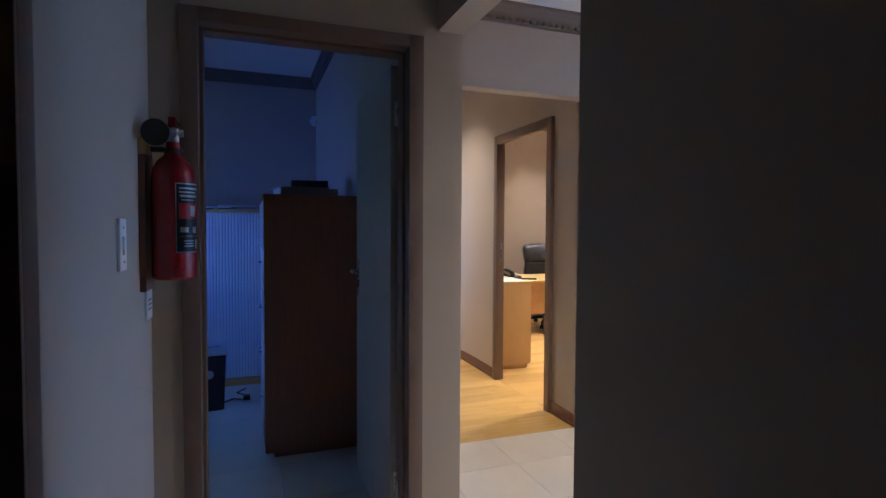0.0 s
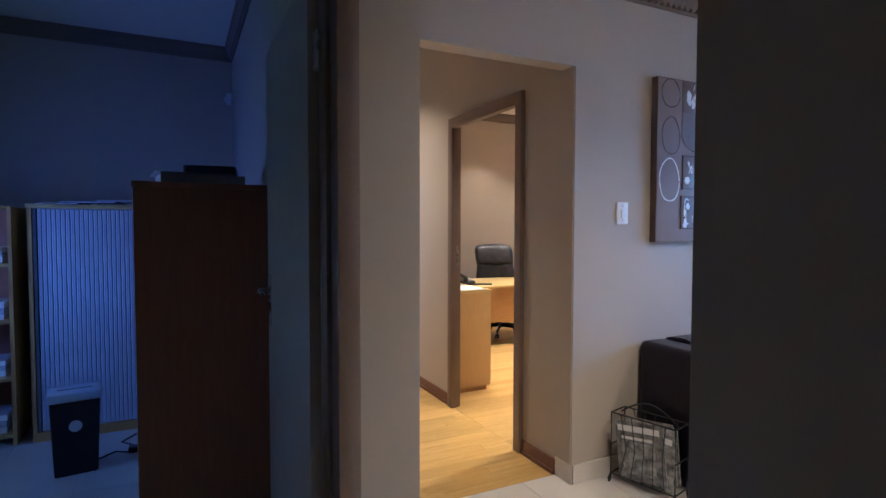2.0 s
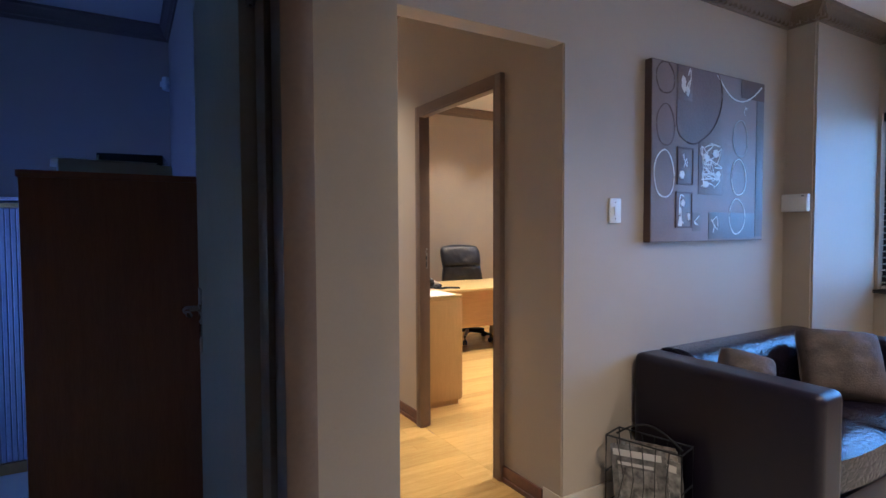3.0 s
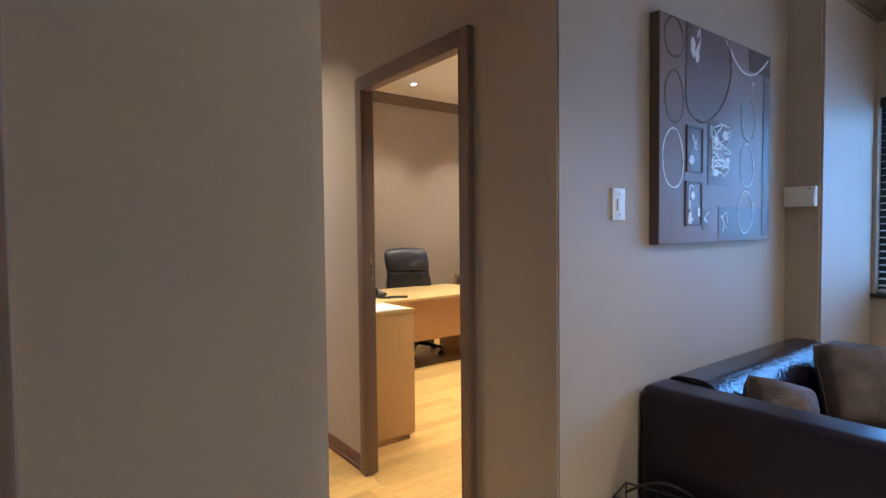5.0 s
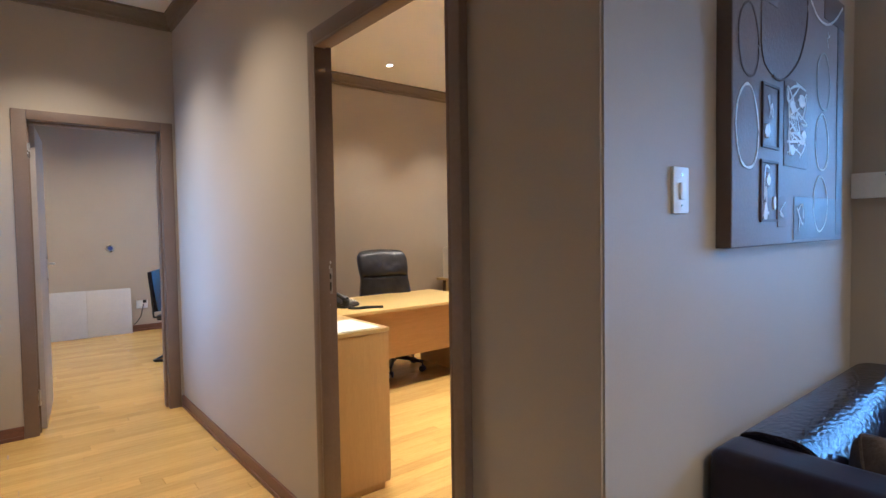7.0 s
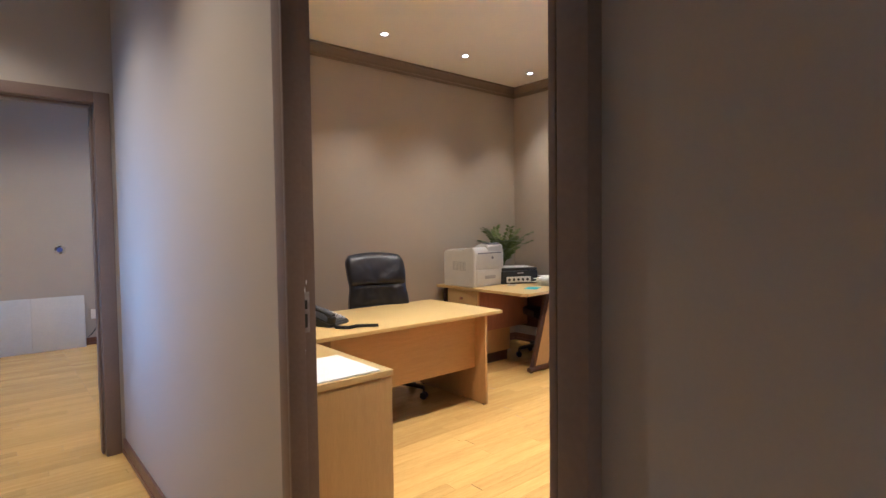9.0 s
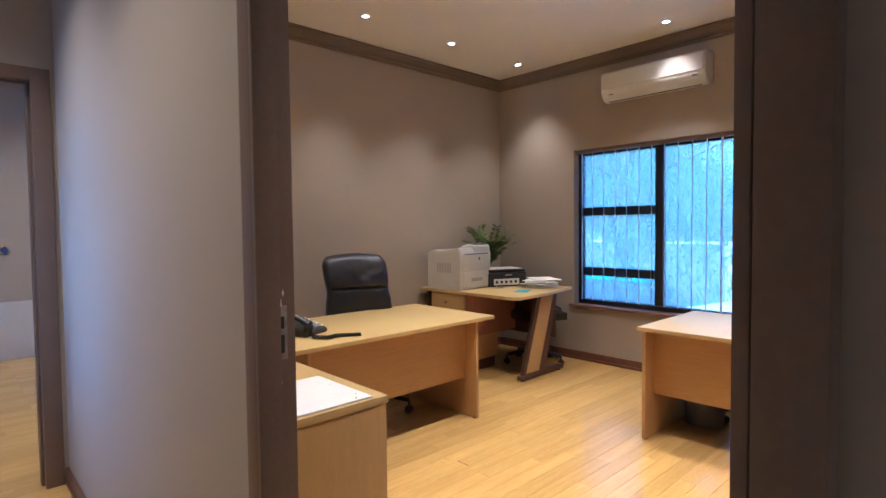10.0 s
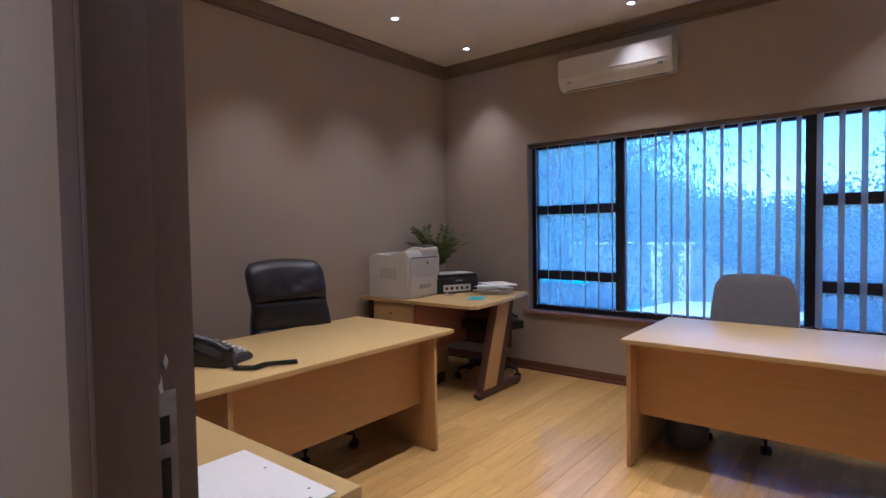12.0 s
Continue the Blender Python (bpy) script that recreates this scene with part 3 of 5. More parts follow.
    arc = curve_through([(0.523, -0.002, 0.895), (0.605, -0.002, 0.824), (0.681, -0.002, 0.783), (0.776, -0.002, 0.780), (0.869, -0.002, 0.818), (0.955, -0.002, 0.881)], 6)
    part("arc", flat(sweep(arc, [0.005 + 0.002 * noise.noise(Vector((k * 0.5, 1, 1))) for k in range(len(arc))], 6), -0.0034), M_CHALK, pic, "pale painted arc")
    rr = random.Random(11)
    for a, b, c, d, n, r in ((0.385, 0.41, 0.575, 0.525, 13, 0.005), (0.39, 0.33, 0.58, 0.44, 13, 0.005), (0.38, 0.27, 0.56, 0.36, 11, 0.0045), (0.40, 0.27, 0.48, 0.52, 8, 0.005), (0.215, 0.765, 0.30, 0.89, 6, 0.006), (0.215, 0.38, 0.28, 0.455, 6, 0.005), (0.215, 0.10, 0.275, 0.235, 6, 0.006), (0.335, 0.07, 0.385, 0.135, 5, 0.004), (0.485, 0.045, 0.55, 0.13, 6, 0.0045), (0.69, 0.70, 0.82, 0.755, 5, 0.003)):
        ctrl = []
        for i in range(n):
            ctrl.append((rr.uniform(a, c), -0.005, min(d, max(b, d + (b - d) * i / (n - 1) + rr.uniform(-0.5, 0.5) * (d - b)))))
        pts = curve_through(ctrl, 5)
        part("scribble", flat(sweep(pts, [r * rr.uniform(0.45, 0.95) for _ in pts], 5), -0.0034), M_CHALK, pic, "pale scribbled paint")
    for cx, cz, rx, rz in ((0.24, 0.81, 0.02, 0.04), (0.275, 0.775, 0.016, 0.025), (0.236, 0.345, 0.022, 0.022), (0.225, 0.10, 0.015, 0.03), (0.295, 0.13, 0.012, 0.022), (0.245, 0.20, 0.016, 0.018), (0.52, 0.47, 0.03, 0.022), (0.44, 0.445, 0.026, 0.02), (0.545, 0.36, 0.022, 0.02), (0.44, 0.305, 0.024, 0.018)):
        part("blot", face([(cx + rx * math.cos(t) * rr.uniform(0.7, 1.2), cz + rz * math.sin(t) * rr.uniform(0.8, 1.15)) for t in np.linspace(0, 2 * math.pi, 19)[:-1]], 0.0055), M_CHALK, pic, "pale paint blot")


M_CANVASBLUE = mat("slate_canvas_paint", (0.15, 0.145, 0.16), (0.10, 0.095, 0.11), 0.45, scale=4, bump=0.25, bscale=90)
M_CHALKDIM = mat("faded_paint_line", (0.42, 0.41, 0.40), (0.3, 0.29, 0.28), 0.5, scale=20)
picture()


def switch(name, m, w, h, label, rockers=1):
    """Wall switch on local x-z plane, facing -y."""
    s = thing(name, m, label, "light switch")
    part("plate", box(-w / 2, -0.009, -h / 2, w / 2, 0, h / 2, 0.003), M_WHITEPLASTIC, s)
    part("rocker", box(-w * 0.16, -0.014, -h * 0.2, w * 0.16, -0.008, h * 0.16, 0.003), M_WHITEPLASTIC, s)
    for z in (-0.33, 0.33):
        part("screw", rod((0, -0.0105, h * z), (0, -0.008, h * z), 0.003, n=8), M_CHROME, s)
    return s


switch("light_switch", pose(2.535, 2.905, 1.418), 0.078, 0.118, "white plastic wall switch on taupe wall")
ls = switch("light_switch", pose(-0.165, 1.56, 1.30, 0, 0, -90), 0.075, 0.135, "white plastic wall switch in dim corridor")
ls.matrix_world = Matrix.Translation((-0.165, 1.58, 1.283)) @ Matrix(((0, -1, 0, 0), (1, 0, 0, 0), (0, 0, 1, 0), (0, 0, 0, 1)))

ab = thing("alarm_keypad", pose(4.05, 2.826, 1.483), "white plastic alarm box on a pillar", "alarm box")
part("body", box(-0.036, -0.074, -0.053, 0, 0.076, 0.053, 0.006), M_WHITEPLASTIC, ab)
part("lid", box(-0.041, -0.071, -0.049, -0.034, 0.072, 0.03, 0.003), M_WHITEPLASTIC, ab)
part("indicator", box(-0.0385, -0.055, 0.038, -0.035, -0.04, 0.044, 0.001), M_GREY, ab, "small dark indicator")


def sofa():
    """Two-seat sofa, local x along its width, back at +y."""
    so = thing("sofa", pose(2.66, 2.05, 0), "black crocodile-embossed leather sofa against the wall", "sofa")
    W, D = 1.53, 0.84
    for x0, nm in ((0, "arm"), (W - 0.18, "arm")):
        part(nm, box(x0, 0, 0.05, x0 + 0.18, D if x0 == 0 else 0.68, 0.722, 0.042, 5), M_CROC, so)
    part("base", box(0.181, 0.03, 0.05, W - 0.181, D - 0.02, 0.27, 0.02), M_CROC, so)
    prof = [(0, 0.1), (0.25, 0.1), (0.25, 0.42)] + [(0.135 + 0.115 * math.cos(a), 0.622 + 0.115 * math.sin(a)) for a in np.linspace(-0.3, math.pi * 0.5, 14)] + [(0.06, 0.735), (0.02, 0.722), (0.0, 0.69)]
    part("backrest", prism(prof, Matrix(((0, 0, 1, 0.181), (-1, 0, 0, D), (0, 1, 0, 0), (0, 0, 0, 1))), W - 0.362, 0.006), M_CROCBACK, so)
    hw = (W - 0.364) / 2
    for i in range(2):
        c = cushion(hw - 0.004, 0.62, 0.2, 0.35, seed=i + 3)
        c.transform(pose(0.182 + hw * (i + 0.5), 0.325, 0.36))
        part("seat_cushion", c, M_CROCBACK, so)
    for x in (0.05, W - 0.05):
        for y in (0.06, D - 0.06):
            part("foot", rod((x, y, 0), (x, y, 0.055), 0.022, 0.028), M_BLACKPLASTIC, so)


def crocodile(name, strength):
    """Black leather embossed in irregular scales."""
    m = mat(name, (0.012, 0.009, 0.018), (0.008, 0.006, 0.013), 0.24, scale=5, bump=0.1, bscale=60, rvar=0.05, spec=0.75)
    n, l = m.node_tree.nodes, m.node_tree.links
    v, b, t, mp = n.new("ShaderNodeTexVoronoi"), n.new("ShaderNodeBump"), n.new("ShaderNodeTexCoord"), n.new("ShaderNodeMapping")
    v.feature, v.inputs["Scale"].default_value = "DISTANCE_TO_EDGE", 34
    mp.inputs["Scale"].default_value = (0.7, 1.3, 1.3)
    l.new(t.outputs["Object"], mp.inputs["Vector"])
    l.new(mp.outputs[0], v.inputs["Vector"])
    b.inputs["Strength"].default_value, b.inputs["Distance"].default_value = strength, 0.012
    l.new(v.outputs["Distance"], b.inputs["Height"])
    l.new(b.outputs[0], n["Principled BSDF"].inputs["Normal"])
    return m


M_CROC = mat("black_smooth_leather", (0.011, 0.008, 0.018), (0.008, 0.006, 0.014), 0.3, scale=3, bump=0.05, bscale=90, rvar=0.03, spec=0.32)
M_CROCBACK = crocodile("black_crocodile_leather", 0.35)
sofa()


def scatter_cushion(m, w, seed, thick=0.2):
    """A plump square cushion with drawn-in sides and puckered seams."""
    n, bm = 22, bmesh.new()
    grid = {}
    for side in (1, -1):
        for i in range(n + 1):
            for j in range(n + 1):
                x, y = 2 * i / n - 1, 2 * j / n - 1
                rim = max(abs(x), abs(y)) > 0.999
                if rim and side < 0:
                    continue
                e = max(0.0, (1 - x * x) * (1 - y * y))
                px, py = x * (1 - 0.08 * (1 - y * y) * abs(x) ** 3 - 0.09 * (x * y) ** 4), y * (1 - 0.08 * (1 - x * x) * abs(y) ** 3 - 0.09 * (x * y) ** 4)
                fold = 0.012 * noise.noise(Vector((x * 2.2 + seed, y * 2.2, side * 3))) + 0.006 * noise.noise(Vector((x * 6, y * 6 + seed, side)))
                grid[i, j, side] = bm.verts.new((px * w / 2, py * w / 2, side * (thick / 2 * e ** 0.36 + fold * e ** 0.3)))
    at = lambda i, j, side: grid.get((i, j, side)) or grid[i, j, 1]
    for side in (1, -1):
        for i in range(n):
            for j in range(n):
                bm.faces.new((at(i, j, side), at(i + 1, j, side), at(i + 1, j + 1, side), at(i, j + 1, side)))
    ob = thing("cushion", m, "brown patchwork scatter cushion on the black sofa", "cushion", "sofa cushions")
    part("cover", bm, M_TAN, ob)
    rim = [(2 * k / n - 1, -1) for k in range(n)] + [(1, 2 * k / n - 1) for k in range(n)] + [(1 - 2 * k / n, 1) for k in range(n)] + [(-1, 1 - 2 * k / n) for k in range(n)]
    part("piping", sweep([(x * (1 - 0.08 * (1 - y * y) * abs(x) ** 3 - 0.09 * (x * y) ** 4) * w / 2, y * (1 - 0.08 * (1 - x * x) * abs(y) ** 3 - 0.09 * (x * y) ** 4) * w / 2, 0) for x, y in rim], 0.005, 6, closed=True), M_TAN, ob)
    return ob


scatter_cushion(pose(3.72, 2.44, 0.61, 58, 2, -48), 0.40, 2, 0.24)
scatter_cushion(pose(2.99, 2.52, 0.632, 62, 14, -42), 0.25, 5, 0.22)


def magazine_rack():
    r = thing("magazine_rack", pose(2.53, 2.69, 0, 0, 0, -75), "black wire magazine rack filled with magazines", "magazine rack")
    L, D, H = 0.172, 0.066, 0.37
    for s in (-1, 1):
        pts = [(-L, s * D, 0.045), (L, s * D, 0.045), (L, s * D, H), (-L, s * D, H)]
        part("side_frame", sweep(pts, 0.005, 6, closed=True), M_BLACKPLASTIC, r)
        for x in (-0.12, -0.06, 0, 0.06, 0.12):
            part("side_wire", sweep([(x, s * D, 0.045), (x * 0.8 + 0.01, s * D, 0.2), (x, s * D, H)], 0.0028, 5), M_BLACKPLASTIC, r)
        for z in (0.045, 0.2, H):
            part("end_wire", sweep([(s * L, -D, z), (s * L, D, z)], 0.004, 6), M_BLACKPLASTIC, r)
    for x in (-0.1, -0.05, 0, 0.05, 0.1):
        part("bottom_wire", sweep([(x, -D, 0.045), (x, D, 0.045)], 0.003, 5), M_BLACKPLASTIC, r)
    part("handle", sweep([(-L + 0.02 + (2 * L - 0.04) * k / 10, 0, H - 0.005 + 0.075 * math.sin(math.pi * k / 10)) for k in range(11)], 0.005, 6), M_BLACKPLASTIC, r, "arched wire handle")
    for x in (-L, L):
        for y in (-D, D):
            part("foot", sweep([(x, y, 0.046), (x * 1.03, y * 1.1, 0.012), (x * 1.03, y * 1.1, 0.0)], [0.005, 0.011, 0.008], 8), M_BLACKPLASTIC, r)
    cover = [M_PAPER, mat("magazine_cover_grey", (0.30, 0.29, 0.28), (0.04, 0.04, 0.04), 0.35, scale=26, fine=0.15), mat("magazine_cover_dark", (0.03, 0.03, 0.033), (0.5, 0.49, 0.46), 0.35, scale=22, fine=0.15), mat("magazine_cover_brown", (0.5, 0.46, 0.4), (0.07, 0.05, 0.04), 0.35, scale=24, fine=0.15)]
    rr = random.Random(6)
    for i in range(7):
        y = -0.045 + i * 0.014
        w, h = rr.uniform(0.22, 0.27), rr.uniform(0.26, 0.30)
        x = rr.uniform(-0.03, 0.03)
        mg = thing("magazine", pose(2.53, 2.69, 0, 0, 0, -75) @ pose(x, y, 0.05, rr.uniform(-4, 4), rr.uniform(-7, 7), 0), "glossy printed magazine standing in a wire rack", "magazine", "magazines in the rack")
        part("pages", box(-w / 2, -0.003, 0, w / 2 - 0.002, 0.003, h - 0.002), M_PAPER, mg)
        part("cover", merged(box(-w / 2 - 0.001, -0.0042, 0, w / 2, -0.0032, h), box(-w / 2 - 0.001, 0.0032, 0, w / 2, 0.0042, h)), cover[1 + i % 3], mg, "printed cover")
        for s in (-1, 1):
            f0, f1 = sorted((s * 0.0043, s * 0.0047))
            part("title_bar", box(-w / 2 + 0.01, f0, h - 0.05, w / 2 - 0.02, f1, h - 0.02), M_PAPER, mg, "pale title bar")
            part("photo", box(-w / 2 + 0.03, f0, 0.03, w / 2 - 0.05, f1, h - 0.1), cover[1 + (i + 1) % 3], mg, "printed photograph")
            part("caption_bar", box(-w / 2 + 0.03, f0, h - 0.09, w / 2 - 0.06, f1, h - 0.075), M_PAPER, mg, "pale caption bar")


magazine_rack()


def extinguisher():
    ex = thing("fire_extinguisher", pose(-0.073, 1.885, 1.165), "red fire extinguisher with a black horn on a wooden board", "fire extinguisher")
    part("cylinder", turned([(0.02, 0.0), (0.055, 0.0), (0.064, 0.008), (0.065, 0.02), (0.065, 0.31), (0.06, 0.345), (0.046, 0.372), (0.028, 0.388), (0.022, 0.41), (0.02, 0.43)], 32), M_RED, ex)
    part("valve", merged(rod((0, 0, 0.425), (0, 0, 0.475), 0.018, 0.016, b=0.002), rod((-0.03, 0, 0.46), (0.03, 0, 0.46), 0.012)), M_CHROME, ex)
    part("lever", merged(box(-0.012, -0.03, 0.476, 0.012, 0.095, 0.486, 0.003), box(-0.011, -0.02, 0.495, 0.011, 0.1, 0.505, 0.003), box(-0.011, -0.03, 0.476, 0.011, -0.018, 0.505, 0.002)), M_RED, ex)
    part("horn", merged(rod((-0.006, -0.006, 0.455), (-0.028, -0.08, 0.446), 0.019, 0.025, 16), rod((-0.028, -0.08, 0.446), (-0.033, -0.13, 0.44), 0.025, 0.040, 24, b=0.004)), M_BLACKPLASTIC, ex, "black discharge horn")
    # label wrapped round the front of the cylinder

    def wrap(a0, a1, z0, z1, r):
        bm = bmesh.new()
        n = 14
        vs = [[bm.verts.new((r * math.cos(radians(a0 + (a1 - a0) * i / n)), r * math.sin(radians(a0 + (a1 - a0) * i / n)), z)) for z in (z0, z1)] for i in range(n + 1)]
        for p, q in zip(vs, vs[1:]):
            bm.faces.new((p[0], q[0], q[1], p[1]))
        bmesh.ops.solidify(bm, geom=list(bm.faces), thickness=0.0004)
        return bm
    part("label_border", wrap(-80, 27, 0.085, 0.300, 0.0654), M_LABELWHITE, ex, "white printed border")
    part("label", wrap(-78, 25, 0.088, 0.297, 0.0659), M_LABELBLACK, ex, "black instruction label")
    part("red_field", wrap(-72, 4, 0.190, 0.238, 0.0664), M_LABELRED, ex, "red label field")
    for a0, a1, z0, z1 in ((-90, -30, 0.282, 0.287), (-90, -40, 0.27, 0.275), (-88, -34, 0.257, 0.264), (-85, -45, 0.247, 0.250), (-60, -42, 0.198, 0.231), (-88, -66, 0.148, 0.164), (-52, -36, 0.146, 0.166), (-88, -20, 0.136, 0.137), (-80, -48, 0.120, 0.123), (-76, -48, 0.112, 0.115), (-80, -48, 0.104, 0.107), (-42, -32, 0.096, 0.126)):
        part("print_bar", wrap(a0 + 19, a1 + 19, z0, z1, 0.0668), M_LABELWHITE, ex, "unreadable white print")
    part("bracket", merged(box(-0.092, -0.02, 0.40, -0.02, 0.02, 0.412, 0.002), rod((0, 0, 0.398), (0, 0, 0.41), 0.028)), M_BLACKPLASTIC, ex)
    bd = thing("backing_board", pose(-0.165, 1.925, 1.13), "narrow varnished wooden board screwed to the wall", "board")
    part("board", prism([(-0.085, 0), (0.075, 0), (0.075, 0.42), (0.045, 0.45), (-0.055, 0.45), (-0.085, 0.42)], Matrix(((0, 0, 1, 0), (1, 0, 0, 0), (0, 1, 0, 0), (0, 0, 0, 1))), 0.018, 0.002), M_SKIRT, bd)
    part("hook", box(0.0, -0.09, 0.42, 0.03, -0.05, 0.47, 0.003), M_BRASS, bd, "small brass hook")
    sg = thing("notice_plate", pose(-0.165, 1.955, 1.03), "small white notice plate on the corridor wall", "notice")
    part("plate", box(0, -0.04, 0, 0.008, 0.055, 0.10, 0.002), M_WHITEPLASTIC, sg)
    for z in (0.03, 0.045, 0.06):
        part("print_bar", box(0.008, -0.02, z, 0.0087, 0.035, z + 0.006), M_GREY, sg, "unreadable grey print")


extinguisher()

# ---- store ----


def store():
    cab = thing("filing_cabinet", pose(0, 0, 0), "brown wooden filing cabinet with pale drawer fronts", "cabinet")
    part("body", merged(box(0.230, 3.19, 0.03, 0.765, 3.21, 1.5, 0.002), box(0.230, 4.08, 0.03, 0.765, 4.10, 1.5, 0.002), box(0.745, 3.21, 0.03, 0.765, 4.08, 1.5), box(0.257, 3.21, 0.03, 0.745, 4.08, 0.06)), M_BROWNCAB, cab)
    part("top", box(0.224, 3.18, 1.5, 0.768, 4.11, 1.522, 0.003), M_BROWNCAB, cab)
    part("plinth", box(0.28, 3.2, 0, 0.76, 4.09, 0.03), M_BROWNCAB, cab)
    for i in range(5):
        z = 0.07 + i * 0.287
        dr = part("drawer", box(0.226, 3.213, z, 0.74, 4.077, z + 0.272, 0.003), M_TAMBOUR, cab, "pale grey drawer front")
        part("handle", sweep([(0.227, 3.58, z + 0.18), (0.211, 3.59, z + 0.18), (0.211, 3.70, z + 0.18), (0.227, 3.71, z + 0.18)], 0.005, 6), M_CHROME, dr)
    bx = thing("carton", pose(0.48, 3.42, 1.522, 0, 0, 6), "flat pale carton lying on a cabinet", "box")
    part("tray", box(-0.17, -0.14, 0, 0.17, 0.14, 0.045, 0.003), M_PAPER, bx)
    part("flap", box(-0.19, -0.15, 0.047, 0.12, 0.15, 0.051, 0.001), M_PAPER, bx)
    dv = thing("desktop_device", pose(0.55, 3.78, 1.522, 0, 0, -8), "black box-shaped device on a cabinet", "device")
    part("body", box(-0.12, -0.12, 0.006, 0.12, 0.12, 0.125, 0.006), M_BLACKPLASTIC, dv)
    part("front_trim", box(-0.118, -0.124, 0.02, -0.108, -0.118, 0.115, 0.001), M_CHROME, dv, "bright trim strip")
    for sx in (-1, 1):
        part("foot", box(sx * 0.09 - 0.01, -0.1, 0, sx * 0.09 + 0.01, 0.1, 0.007), M_BLACKPLASTIC, dv)
    tb = thing("tambour_cupboard", pose(-0.44, 4.78, 0), "cupboard with a closed grey tambour shutter", "cupboard")
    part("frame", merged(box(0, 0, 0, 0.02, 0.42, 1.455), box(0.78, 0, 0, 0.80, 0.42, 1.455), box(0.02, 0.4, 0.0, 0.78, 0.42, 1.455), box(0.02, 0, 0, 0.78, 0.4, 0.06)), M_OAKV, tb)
    part("top", box(-0.008, -0.01, 1.455, 0.808, 0.43, 1.48, 0.003), M_OAK, tb)
    for i in range(30):
        x = 0.045 + i * 0.0245
        part("slat", box(x, 0.012, 0.062, x + 0.0236, 0.026, 1.453, 0.004, 1), M_TAMBOUR, tb)
    part("shutter_handle", box(0.024, 0.006, 0.06, 0.042, 0.03, 1.453, 0.003), M_GREY, tb, "dark shutter pull strip")
    for i, (x, y, rz, w, tilt) in enumerate(((-0.27, 4.98, 20, 0.3, 6), (-0.12, 4.95, -8, 0.32, 3), (0.05, 5.0, 5, 0.3, 0), (-0.25, 4.95, -25, 0.26, 10))):
        pf = thing("paper_file", pose(x, y, 1.4815 + 0.013 * (i % 3), 0, 0, rz), "grey paper file lying on a cupboard", "file", "files on the cupboard")
        part("folder", box(-w / 2, -0.11, 0, w / 2, 0.11, 0.011, 0.002), M_GREY if i % 2 else M_PAPER, pf)
        part("sheets", box(-w / 2 + 0.006, -0.117, 0.002, w / 2 - 0.006, 0.1, 0.009), M_PAPER, pf)
    bc = thing("bookcase", pose(-1.32, 4.78, 0), "wooden bookcase with shelves of white files", "bookcase")
    part("side", box(0.0, 0, 0, 0.02, 0.35, 1.46), M_OAKV, bc)
    part("side", box(0.78, 0, 0, 0.80, 0.35, 1.46), M_OAKV, bc)
    part("back", box(0.02, 0.33, 0.02, 0.78, 0.345, 1.44), M_BROWNCAB, bc)
    for z in (0.05, 0.40, 0.75, 1.10, 1.445):
        part("shelf", box(0.02, 0.0, z, 0.78, 0.33, z + 0.02, 0.002), M_OAK, bc)
    rr = random.Random(3)
    for z in (0.07, 0.42, 0.77, 1.12):
        for k in range(3):
            fl = thing("file_stack", pose(-1.32 + 0.14 + k * 0.245, 4.95, z), "white document stack on a bookcase shelf", "documents", "files on the bookcase")
            zz = 0
            for q in range(3):
                h = rr.uniform(0.02, 0.045)
                part("document", box(-0.11, -0.13 + rr.uniform(0, 0.02), zz, 0.11, 0.13, zz + h - 0.002, 0.002), M_PAPER if (q + k) % 3 else M_TAMBOUR, fl)
                zz += h
    sh = thing("paper_shredder", pose(-0.135, 4.22, 0, 0, 0, 8), "black paper shredder with a pale grey lid", "paper shredder")
    bn = box(-0.115, -0.075, 0, 0.115, 0.075, 0.405, 0.012, 3)
    for v in bn.verts:
        k = 0.86 + 0.14 * v.co.z / 0.405
        v.co.x, v.co.y = v.co.x * k, v.co.y * k
    part("bin", bn, M_BLACKPLASTIC, sh)
    part("window", rod((0, -0.077, 0.27), (0, -0.07, 0.27), 0.03, n=20), M_TAMBOUR, sh, "pale grip window")
    part("lid", box(-0.125, -0.09, 0.405, 0.125, 0.09, 0.455, 0.012, 3), M_TAMBOUR, sh)
    part("slot", box(-0.08, -0.008, 0.4535, 0.08, 0.008, 0.4562), M_BLACKPLASTIC, sh, "dark paper slot")
    cb = thing("power_cable", pose(0, 0, 0), "black power cable lying on the tiles", "cable")
    part("cord", sweep([(-0.05, 4.32, 0.006), (0.03, 4.40, 0.006), (0.10, 4.36, 0.006), (0.13, 4.45, 0.006), (0.05, 4.55, 0.006), (0.12, 4.66, 0.006)], 0.005, 6), M_BLACKPLASTIC, cb)
    part("plug", box(0.10, 4.34, 0, 0.15, 4.40, 0.035, 0.008), M_BLACKPLASTIC, cb)
    ps = thing("motion_sensor", pose(0.80, 5.72, 2.44, 0, 0, 45), "white motion sensor high in a corner", "sensor")
    part("body", box(-0.03, -0.02, -0.05, 0.03, 0.02, 0.05, 0.01, 3), M_WHITEPLASTIC, ps)
    part("lens", box(-0.02, -0.026, -0.035, 0.02, -0.018, 0.0, 0.004), M_TAMBOUR, ps)
    part("mount", box(-0.012, 0.018, -0.02, 0.012, 0.05, 0.02), M_WHITEPLASTIC, ps)


store()


